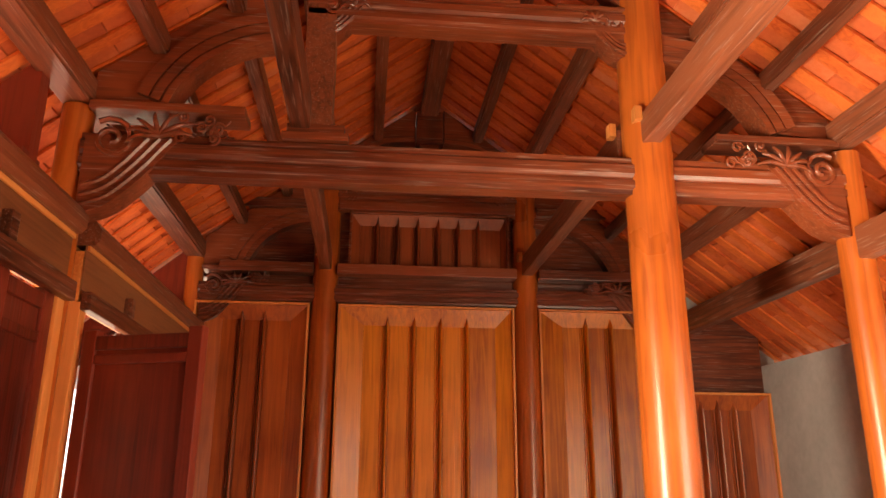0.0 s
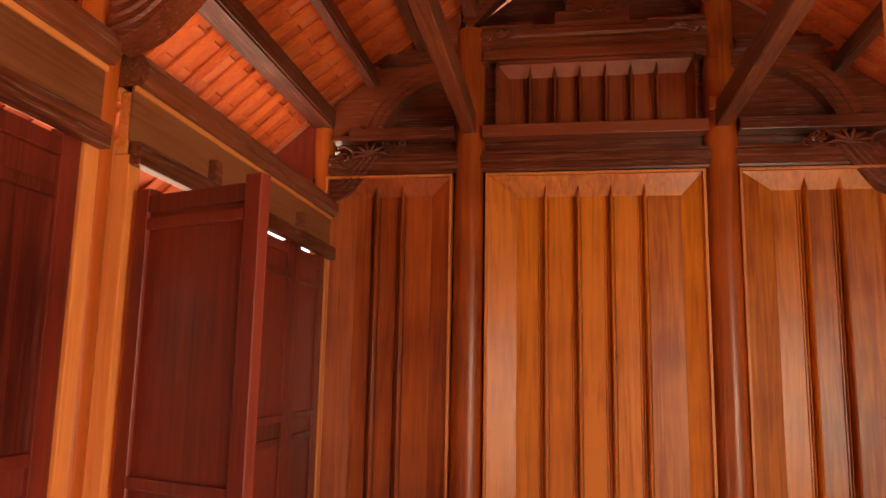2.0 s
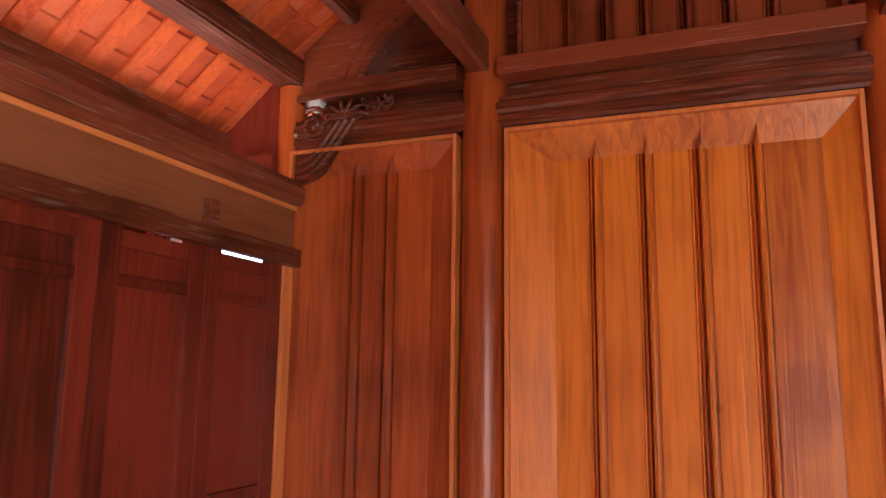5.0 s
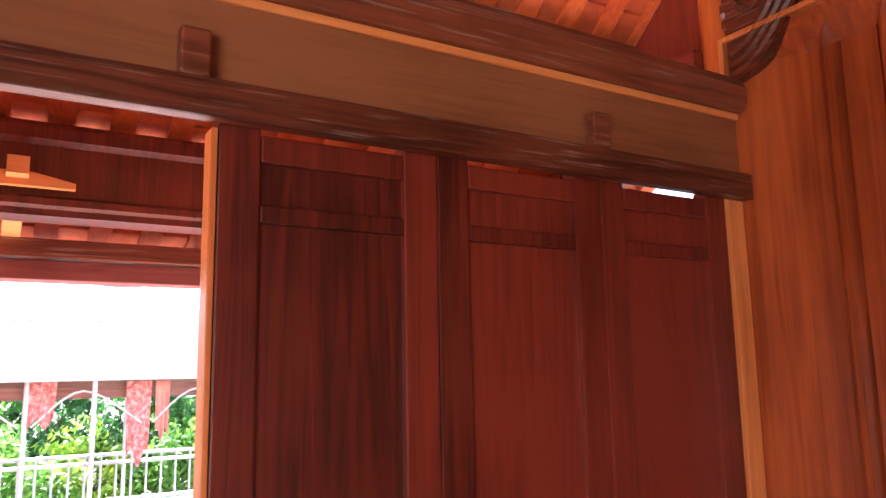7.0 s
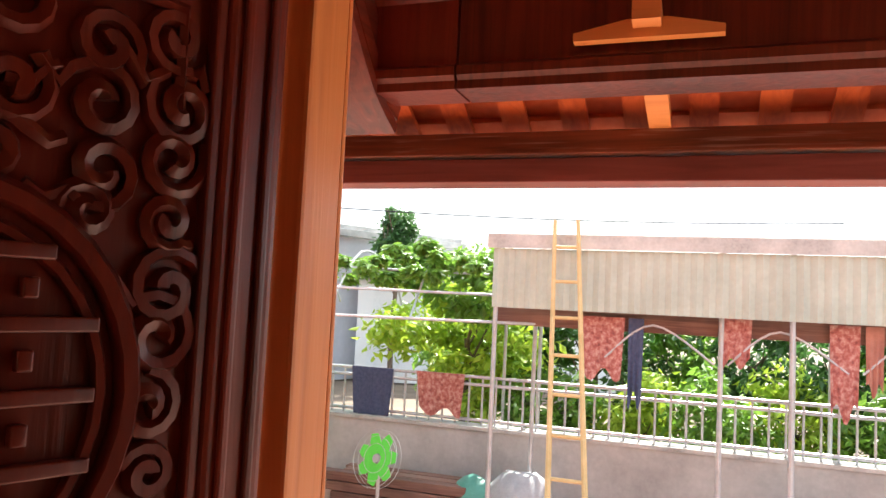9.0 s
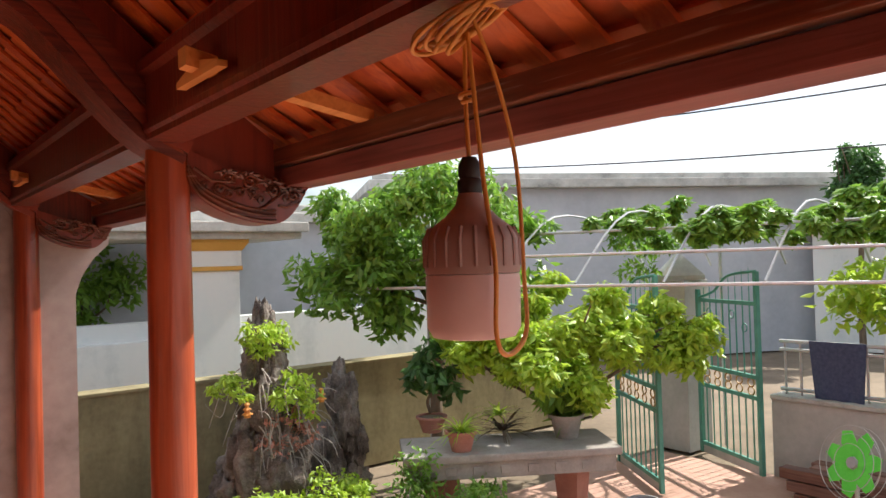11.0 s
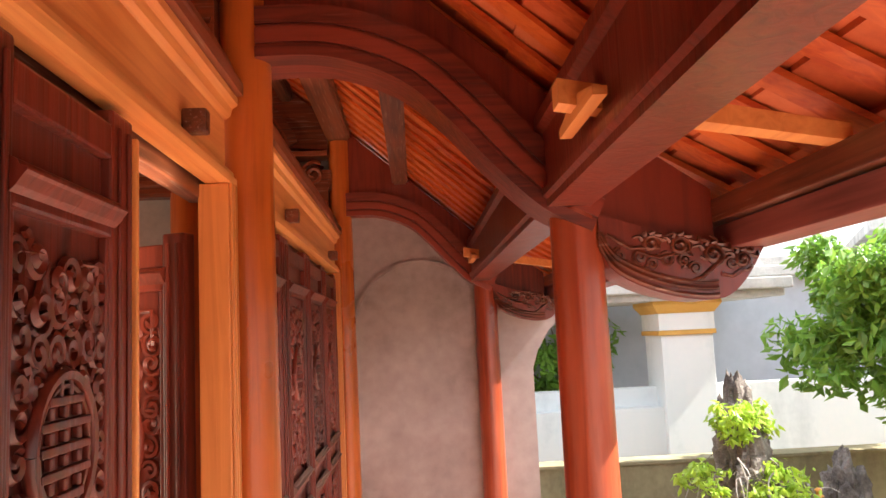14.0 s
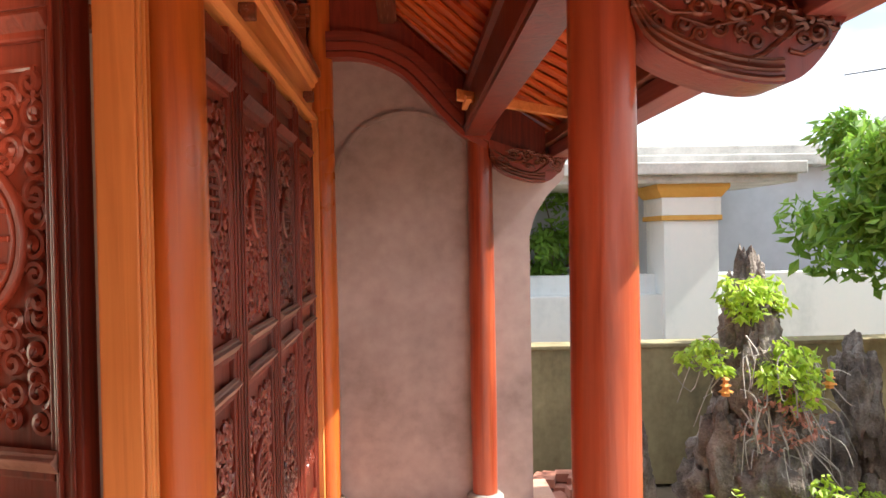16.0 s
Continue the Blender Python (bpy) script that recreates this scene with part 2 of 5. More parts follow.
DARK_LEAF = leaf_mat("dark_leaf", (0.02, 0.06, 0.015), (0.07, 0.17, 0.04))


# ---- builders ----
def part(name, bm, material, parent=None, label=""):
    me = bpy.data.meshes.new(name)
    bm.normal_update()
    bm.to_mesh(me)
    bm.free()
    me.materials.append(material)
    ob = new(name, me)
    if parent is not None:
        ob.parent = parent
    if label:
        ob["label"] = label
    return ob


def again(name, ob, parent, m):
    """A further piece on the same mesh."""
    o = new(name, ob.data)
    o.parent = parent
    o.matrix_basis = m
    return o


def smooth(ob, angle=40):
    for p in ob.data.polygons:
        p.use_smooth = True
    ob.data.set_sharp_from_angle(angle=radians(angle))
    return ob


def thing(name, label, category, at=(0, 0, 0), group="", kind=""):
    return tagged(move(new(name), at), label, category, group, kind)


def move(ob, at):
    ob.location = at
    return ob


def box(bm, x0, x1, y0, y1, z0, z1, bevel=0.0):
    r = bmesh.ops.create_cube(bm, size=1)
    bmesh.ops.scale(bm, vec=(x1 - x0, y1 - y0, z1 - z0), verts=r["verts"])
    bmesh.ops.translate(bm, vec=((x0 + x1) / 2, (y0 + y1) / 2, (z0 + z1) / 2), verts=r["verts"])
    if bevel:
        es = list({e for v in r["verts"] for e in v.link_edges})
        bmesh.ops.bevel(bm, geom=es, offset=bevel, segments=2, profile=0.6, affect="EDGES")
    return bm


def boxed(x0, x1, y0, y1, z0, z1, bevel=0.006):
    return box(bmesh.new(), x0, x1, y0, y1, z0, z1, bevel)


def prism(bm, outline, axis, a, b):
    """A 2D outline, drawn out along an axis from a to b."""
    def p3(u, v, w):
        return {"x": (w, u, v), "y": (u, w, v), "z": (u, v, w)}[axis]
    va = [bm.verts.new(p3(u, v, a)) for u, v in outline]
    vb = [bm.verts.new(p3(u, v, b)) for u, v in outline]
    k = len(outline)
    bm.faces.new(va)
    bm.faces.new(vb[::-1])
    for i in range(k):
        bm.faces.new((va[i], vb[i], vb[(i + 1) % k], va[(i + 1) % k]))
    bmesh.ops.recalc_face_normals(bm, faces=bm.faces)
    return bm


def lathe(bm, profile, seg=20, center=(0, 0, 0)):
    rings = []
    for r, z in profile:
        rings.append([bm.verts.new((center[0] + r * math.cos(2 * math.pi * i / seg), center[1] + r * math.sin(2 * math.pi * i / seg), center[2] + z)) for i in range(seg)])
    for A, B in zip(rings, rings[1:]):
        for i in range(seg):
            bm.faces.new((A[i], A[(i + 1) % seg], B[(i + 1) % seg], B[i]))
    bm.faces.new(rings[0][::-1])
    bm.faces.new(rings[-1])
    return bm


def tube(bm, pts, r, seg=6, r_end=None):
    pts = [Vector(p) for p in pts]
    rings, side = [], None
    for i, p in enumerate(pts):
        d = (pts[min(i + 1, len(pts) - 1)] - pts[max(i - 1, 0)]).normalized()
        if side is None:
            side = d.orthogonal()
        s = (side - d * side.dot(d)).normalized()
        side, u = s, s.cross(d)
        rr = r if r_end is None else r + (r_end - r) * i / (len(pts) - 1)
        rings.append([bm.verts.new(p + (s * math.cos(2 * math.pi * k / seg) + u * math.sin(2 * math.pi * k / seg)) * rr) for k in range(seg)])
    for A, B in zip(rings, rings[1:]):
        for i in range(seg):
            bm.faces.new((A[i], A[(i + 1) % seg], B[(i + 1) % seg], B[i]))
    bm.faces.new(rings[0][::-1])
    bm.faces.new(rings[-1])
    return bm


def spiral(cu, cv, r0, turns, start, hand=1, steps=18):
    """A scroll in the plane: (u, v) points that wind inwards."""
    out = []
    for i in range(steps + 1):
        f = i / steps
        a = start + hand * turns * 2 * math.pi * f
        r = r0 * (1 - 0.85 * f)
        out.append((cu + r * math.cos(a), cv + r * math.sin(a)))
    return out


def scrolls(bm, rects, y, rng, r=0.008, axis="y"):
    """Carved scrollwork in relief, a scroll with a tail in each (u, v, size)."""
    for u, v, s in rects:
        pts = spiral(u, v, s, 1.4, rng.uniform(0, 6.3), rng.choice((-1, 1)), 18)
        tail = [(pts[0][0] + (pts[0][0] - u) * k, pts[0][1] - (pts[0][0] - u) * k * rng.uniform(-1, 1)) for k in (1.1, 0.6, 0.25)]
        line = tail + pts
        p3 = [(a, y, b) if axis == "y" else (y, a, b) for a, b in line]
        tube(bm, p3, r * 0.6, 5, r)


def bez(p, n=10):
    """A smooth line through the points."""
    out = []
    P = [p[0]] + list(p) + [p[-1]]
    for i in range(1, len(P) - 2):
        a, b, c, d = (np.array(q, float) for q in P[i - 1:i + 3])
        for k in range(n):
            t = k / n
            out.append(tuple(0.5 * (2 * b + (c - a) * t + (2 * a - 5 * b + 4 * c - d) * t * t + (3 * b - a - 3 * c + d) * t ** 3)))
    return out + [tuple(p[-1])]


# ---- the plan ----
FZ = 0.0                                  # floor of house and veranda
TRUSS = (5.75, 3.27, 0.90, -1.86)          # gable, two inner frames, end wall
XF, XL, XR, XB = -1.66, -0.67, 0.90, 1.97  # front, inner and rear posts
XV = -2.57                                 # veranda posts
RIDGE = 0.12
SLOPE = [(RIDGE, 4.55), (XF, 3.24), (-2.55, 2.47), (-3.2, 2.1)]
Y_END, Y_GABLE = -2.35, 6.1


def roof_z(x):
    if x > RIDGE:
        return 4.55 - (x - RIDGE) * 0.735
    for (xa, za), (xb, zb) in zip(SLOPE, SLOPE[1:]):
        if x >= xb:
            return za + (zb - za) * (x - xa) / (xb - xa)
    return SLOPE[-1][1]


# ---- floor, ground and walls ----
def setting(name, bm, material, label, category):
    return tagged(part(name, bm, material), label, category, kind="structure")


setting("floor", boxed(-3.0, 3.0, -2.3, 6.2, -0.38, FZ, 0), FLOOR, "pale red tiled floor of house and veranda, out of view", "floor")
bm = bmesh.new()
bmesh.ops.create_grid(bm, x_segments=2, y_segments=2, size=400)
g = setting("ground", bm, GROUND, "bare brown earth reaching far away", "ground")
g.location.z = -0.43
setting("pavement", boxed(-8.6, -3.0, -1.6, 9, -0.5, -0.4, 0), PAVING, "sunlit red paved courtyard", "pavement")
for z, w in ((-0.13, 0.3), (-0.27, 0.6)):
    setting("step", boxed(-3.0 - w, -3.0, -1.6, 6.2, -0.4, z, 0.01), STONE, "grey stone step of the veranda", "step")
setting("wall_east", box(box(bmesh.new(), 2.8, 3.0, 1.5, 6.2, FZ, 2.36), 2.8, 3.0, -2.3, -0.9, FZ, 2.36), GREY_WALL, "bare grey cement rear wall", "wall")
setting("wall_north", boxed(-1.6, 3.0, 5.92, 6.1, FZ, 3.0, 0), GREY_WALL, "grey cement gable wall behind the wooden panelling", "wall")
bm = bmesh.new()
prism(bm, [(XF, 3.0), (2.18, 3.0), (RIDGE, 4.45), (XF, 3.15)], "y", 5.92, 6.1)
setting("gable_north", bm, BEAM_X, "dark boarded gable above the wooden panelling", "wall")
bm = bmesh.new()
prism(bm, [(XF + 0.02, FZ), (3.0, FZ), (3.0, 2.4), (RIDGE, 4.45), (XF + 0.02, 3.15)], "y", -2.1, -1.93)
setting("wall_south", bm, GREY_WALL, "grey cement end wall of the room", "wall")


# ---- roof ----
def roof_slope(name, xs, label):
    """Boards down the slope with overlapping tiles laid on them."""
    roof = thing(name, label, "roof", kind="structure")
    pts = [(x, roof_z(x)) for x in xs]
    pitch = 0.175
    n = int((Y_GABLE + 0.25 - (Y_END - 0.15)) / pitch)
    bm = bmesh.new()
    lower = [(x, z) for x, z in pts]
    upper = [(x, z + 0.018) for x, z in reversed(pts)]
    prism(bm, lower + upper, "y", -0.038, 0.038)
    first = None
    for i in range(n + 1):
        y = Y_END - 0.15 + i * pitch
        if first is None:
            first = part("rafter_board", bm, RAFTER, roof)
            first.location.y = y
        else:
            again("rafter_board", first, roof, Matrix.Translation((0, y, 0)))
    # tiles: courses that step over one another
    rng = random.Random(5)
    verts, faces = [], []
    for (xa, za), (xb, zb) in zip(pts, pts[1:]):
        length = math.hypot(xb - xa, zb - za)
        m = max(1, round(length / 0.19))
        for k in range(m):
            for i in range(n):
                y0 = Y_END - 0.15 + i * pitch + 0.005
                y1 = y0 + pitch - 0.01
                f0, f1 = k / m, min((k + 1.12) / m, 1.0)
                j = rng.uniform(-0.003, 0.003)
                pa = (xa + (xb - xa) * f0, za + (zb - za) * f0 + 0.021 + j)
                pb = (xa + (xb - xa) * f1, za + (zb - za) * f1 + 0.036 + j)
                s = len(verts)
                for (px, pz) in (pa, pb):
                    for y in (y0, y1):
                        verts += [(px, y, pz), (px, y, pz + 0.014)]
                faces += [(s, s + 2, s + 6, s + 4), (s + 1, s + 5, s + 7, s + 3), (s, s + 1, s + 3, s + 2), (s + 4, s + 6, s + 7, s + 5), (s, s + 4, s + 5, s + 1), (s + 2, s + 3, s + 7, s + 6)]
    me = bpy.data.meshes.new("tiles")
    me.from_pydata(verts, [], faces)
    me.materials.append(TILE)
    ob = tagged(new("tiles", me), kind="stuff")
    ob.parent = roof
    # outer cover of the roof
    bm = bmesh.new()
    prism(bm, [(x, z + 0.06) for x, z in pts] + [(x, z + 0.11) for x, z in reversed(pts)], "y", Y_END - 0.15, Y_GABLE + 0.25)
    part("cover", bm, TILE, roof)
    return roof


roof_slope("roof_front", [RIDGE, -0.78, XF, -2.12, -2.55, -3.2], "terracotta tiles on orange rafter boards over the veranda")
roof_slope("roof_rear", [RIDGE, 1.0, XB, 3.3], "terracotta tiles on orange rafter boards, rear slope")


def purlin(x, below, w, h, material, label="dark worn wooden roof beam", y0=Y_END, y1=Y_GABLE, round_top=0.0):
    z1 = roof_z(x) - below
    t = thing("roof_beam", label, "beam", group="roof beams")
    cuts = [y for y in TRUSS if y0 < y < y1]
    ends = [y0] + sorted(cuts) + [y1]
    for a, b in zip(ends, ends[1:]):
        bm = bmesh.new()
        prism(bm, [(x - w / 2, z1 - h), (x + w / 2, z1 - h), (x + w / 2, z1), (x - w / 2, z1)], "y", a + 0.002, b - 0.002)
        bmesh.ops.bevel(bm, geom=bm.edges[:], offset=0.012, segments=2, affect="EDGES")
        part("length", bm, material, t)
    return t


for x, w, h in ((-2.05, 0.1, 0.1), (XF, 0.15, 0.13), (-1.33, 0.08, 0.1), (-1.0, 0.08, 0.1), (-0.67, 0.1, 0.12), (-0.3, 0.08, 0.1),
                (0.52, 0.08, 0.1), (0.9, 0.1, 0.12), (1.27, 0.08, 0.1), (1.6, 0.08, 0.1), (1.95, 0.13, 0.13), (2.4, 0.09, 0.1)):
    purlin(x, 0.004, w, h, BEAM_Y)
purlin(RIDGE, 0.03, 0.14, 0.16, BEAM_Y, "dark wooden ridge beam under the roof")


# ---- frames of posts and beams ----
def post(x, y, r, top, material=POST, label="glossy orange-brown varnished round wooden post", group="posts", base_block=True):
    t = thing("post", label, "post", (x, y, 0), group)
    bm = bmesh.new()
    lathe(bm, [(r * 1.0, FZ + 0.08), (r * 1.05, 0.6), (r * 1.04, 1.2), (r, 2.0), (r * 0.97, top)], 28)
    smooth(part("shaft", bm, material, t))
    bm = bmesh.new()
    lathe(bm, [(r * 1.5, FZ), (r * 1.55, FZ + 0.03), (r * 1.5, FZ + 0.06), (r * 1.2, FZ + 0.08)], 24)
    smooth(part("stone_base", bm, STONE, t, "grey stone base"))
    return t


def moulded_beam(x0, x1, y, z0, z1, depth, material, label, name="tie_beam"):
    """A beam across the house with rounded, grooved sides."""
    t = thing(name, label, "beam", group="tie beams")
    h, d = z1 - z0, depth / 2
    side = [(d * 0.75, 0), (d * 0.8, h * 0.12), (d, h * 0.17), (d, h * 0.36), (d * 0.88, h * 0.4), (d * 0.88, h * 0.45), (d * 1.05, h * 0.55), (d * 1.05, h * 0.78), (d * 0.85, h * 0.86), (d * 0.85, h)]
    out = [(y + a, z0 + b) for a, b in side] + [(y - a, z0 + b) for a, b in reversed(side)]
    bm = bmesh.new()
    prism(bm, out, "x", x0, x1)
    part("beam", bm, material, t)
    return t


def bracket(parent, x, y, z, s, size=0.3, depth=0.13, seed=1):
    """A carved bracket under a beam's end: stepped curve, scroll and flower. s: the way it points along x."""
    bm = bmesh.new()
    k = size
    curve = bez([(0, -k * 0.72), (k * 0.25, -k * 0.62), (k * 0.5, -k * 0.38), (k * 0.72, -k * 0.1), (k * 0.8, 0.0)], 6)
    prism(bm, [(x + s * u, z + v) for u, v in [(0, 0)] + curve], "y", y - depth / 2, y + depth / 2)
    part("bracket", bm, BEAM_X, parent)
    bm = bmesh.new()
    rng = random.Random(seed)
    for sgn in (-1, 1):
        yy = y + sgn * depth / 2
        for off in (0.12, 0.24, 0.36):
            pts = [(x + s * (u * (1 - off) + 0.01), yy, z + v * (1 - off)) for u, v in curve]
            tube(bm, pts, 0.011, 5)
        tube(bm, [(x + s * u, yy, z + v) for u, v in spiral(k * 0.22, -k * 0.02, k * 0.2, 1.6, 2.2, -1, 22)], 0.014, 6)
        for a in range(7):
            an = math.pi * (0.05 + a * 0.17)
            c = (x + s * k * 0.62, z + k * 0.03)
            tube(bm, bez([(c[0], yy, c[1]), (c[0] + s * math.cos(an) * k * 0.18, yy + sgn * 0.02, c[1] + math.sin(an) * k * 0.12), (c[0] + s * math.cos(an) * k * 0.3, yy, c[1] + math.sin(an) * k * 0.26 - 0.02)], 4), 0.016, 6, 0.006)
        scrolls(bm, [(x + s * k * rng.uniform(0.75, 1.2), z + k * rng.uniform(0.02, 0.25), 0.03) for _ in range(7)], yy, rng, 0.009)
    smooth(part("carving", bm, BEAM_X, parent, "carved scroll and flower"), 60)
    bm = boxed(*sorted((x, x + s * k * 1.35)), y - depth * 0.62, y + depth * 0.62, z + k * 0.26, z + k * 0.34, 0.006)
    part("cap_board", bm, BEAM_X, parent)


def ribbon(curve, o0, o1):
    """The strip between two offsets of a curve, as an outline; offsets grow to the upper side."""
    c = np.array([(p[0], p[1]) for p in curve], float)
    d = np.gradient(c, axis=0)
    n = np.stack((-d[:, 1], d[:, 0]), 1)
    n /= np.linalg.norm(n, axis=1)[:, None]
    if n[len(n) // 2][1] < 0:
        n = -n
    return [tuple(p) for p in c + n * o0] + [tuple(p) for p in (c + n * o1)[::-1]]


MOULD = ((1.0, 0.0, 0.03), (0.86, 0.03, 0.042), (0.96, 0.042, 0.085), (0.82, 0.085, 0.098), (0.9, 0.098, 0.15))


def arched_brace(xp, z0, x1, y, depth=0.15):
    """A crescent brace that stands on the bracket beside the post at xp and bends over to the post at x1; a board fills it up to the roof."""
    t = thing("arched_brace", "dark wooden arched brace with grooved mouldings under the roof", "brace", group="arched braces")
    s = 1 if x1 > xp else -1
    c = bez([(xp + s * 0.4, z0), (xp + s * 0.44, z0 + 0.09), (xp + s * 0.54, z0 + 0.22), (xp + s * 0.72, z0 + 0.33), (x1 - s * 0.06, z0 + 0.37)], 6)
    for wdt, a, b in MOULD:
        bm = bmesh.new()
        prism(bm, ribbon(c, a, b), "y", y - depth * wdt / 2, y + depth * wdt / 2)
        part("moulding", bm, BEAM_X, t)
    bm = bmesh.new()
    mid = ribbon(c, 0.07, 0.14)[:len(c)]
    top = [(x, max(roof_z(x) - 0.02, z + 0.03)) for x, z in mid]
    prism(bm, [(xp + s * 0.07, z0)] + mid + top[::-1] + [(xp + s * 0.07, roof_z(xp + s * 0.07) - 0.02)], "y", y - depth * 0.25, y + depth * 0.25)
    part("board", bm, BEAM_X, t)
    return t


def ridge_brace(x0, z0, x1, z1, y, depth=0.1):
    t = thing("ridge_brace", "dark wooden curved brace under the ridge", "brace", group="ridge braces")
    c = bez([(x0, z0), (x0 + (x1 - x0) * 0.28, z0 + (z1 - z0) * 0.52), (x0 + (x1 - x0) * 0.6, z0 + (z1 - z0) * 0.9), (x1, z1)], 8)
    bm = bmesh.new()
    prism(bm, c + [(x, max(roof_z(x) - 0.02, z + 0.05)) for x, z in reversed(c)], "y", y - depth * 0.3, y + depth * 0.3)
    part("board", bm, BEAM_X, t)
    for wdt, a, b in MOULD[:3]:
        bm = bmesh.new()
        prism(bm, ribbon(c, a, b), "y", y - depth * wdt / 2, y + depth * wdt / 2)
        part("moulding", bm, BEAM_X, t)
    return t


for i, y in enumerate(TRUSS):
    gable = i in (0, 3)
    post(XF, y, 0.072, 3.1)
    if gable:
        post(XL, y, 0.1, 3.75)
    xr = XR if gable else 0.975
    post(xr, y, 0.1 if gable else 0.118, 3.85)
    post(XB, y, 0.08, 3.05)
    zb0, zb1 = (2.775, 2.91) if gable else (2.78, 2.96)
    b = moulded_beam(XF + 0.05, xr, y, zb0, zb1, 0.13, BEAM_X, "dark moulded tie beam with carved bracket ends")
    bracket(b, XF + 0.07, y, zb1 - 0.02, 1, 0.5 if not gable else 0.42, 0.14, i)
    b2 = moulded_beam(xr, XB - 0.04, y, zb0, zb1, 0.13, BEAM_X, "dark moulded tie beam between posts with carved end")
    bracket(b2, XB - 0.06, y, zb1 - 0.02, -1, 0.46, 0.14, i + 9)
    up = moulded_beam(XL, xr, y, 3.6, 3.76, 0.14, BEAM_X, "short upper tie beam with carved brackets", "upper_tie_beam")
    bracket(up, XL + 0.06, y, 3.68, 1, 0.26, 0.12, i + 20)
    bracket(up, xr - 0.08, y, 3.68, -1, 0.26, 0.12, i + 30)
    foot = 3.045 if gable else 3.11
    arched_brace(XF, foot, XL, y)
    arched_brace(XB, foot, xr, y)
    ridge_brace(XL, 3.76, RIDGE - 0.12, 4.14, y)
    ridge_brace(XR, 3.76, RIDGE + 0.12, 4.14, y)
    # ridge support: stepped block with a carved fan
    t = thing("ridge_block", "carved dark wooden block under the ridge beam", "block", (RIDGE, y, 0), "ridge blocks")
    part("pedestal", box(box(boxed(-0.24, 0.24, -0.07, 0.07, 3.76, 3.84), -0.17, 0.17, -0.06, 0.06, 3.84, 3.92, 0.006), -0.08, 0.08, -0.05, 0.05, 3.92, 4.12, 0.006), BEAM_X, t)
    part("cap", boxed(-0.11, 0.11, -0.08, 0.08, 4.12, 4.4), BEAM_X, t)
    bm = bmesh.new()
    rng = random.Random(i)
    scrolls(bm, [(rng.uniform(-0.3, 0.3), 3.84 + rng.uniform(0, 0.14), rng.uniform(0.02, 0.05)) for _ in range(16)], -0.075, rng, 0.011)
    smooth(part("carving", bm, BEAM_X, t), 60)
    if i in (1, 2):
        t = thing("short_post", "square dark short post standing on the tie beam", "post", (-0.6, y, 0))
        part("shaft", boxed(-0.07, 0.07, -0.07, 0.07, 3.045, 3.9), BEAM_Y, t)
        part("foot", box(boxed(-0.15, 0.15, -0.09, 0.09, 2.965, 3.0), -0.13, 0.13, -0.08, 0.08, 3.0, 3.045, 0.006), BEAM_X, t)

# long ties between the frames
for r_side in (-1, 1):
    for k, (ya, yb) in enumerate(zip(TRUSS, TRUSS[1:])):
        x = XL if r_side < 0 else (XR, 0.96, 0.96)[k]
        t = thing("long_tie", "weathered brown wooden tie beam between two frames", "beam", group="long ties")
        part("beam", boxed(x - 0.045, x + 0.045, yb + 0.07, ya - 0.07, 3.02, 3.17, 0.012), BEAM_Y, t)
        for yy, s in ((ya, -1), (yb, 1)):
            part("wedge", boxed(x - 0.08, x - 0.045, yy + s * 0.1 - 0.03, yy + s * 0.1 + 0.03, 3.13, 3.2, 0.004), FRESH_Z, t, "pale wooden wedge")
for ya, yb in zip(TRUSS, TRUSS[1:]):
    t = thing("long_tie", "weathered brown wooden tie beam between rear posts", "beam", group="long ties")
    part("beam", boxed(XB - 0.04, XB + 0.04, yb + 0.06, ya - 0.06, 2.5, 2.66, 0.012), BEAM_Y, t)

# ---- wooden gable panelling ----
GY = 5.7


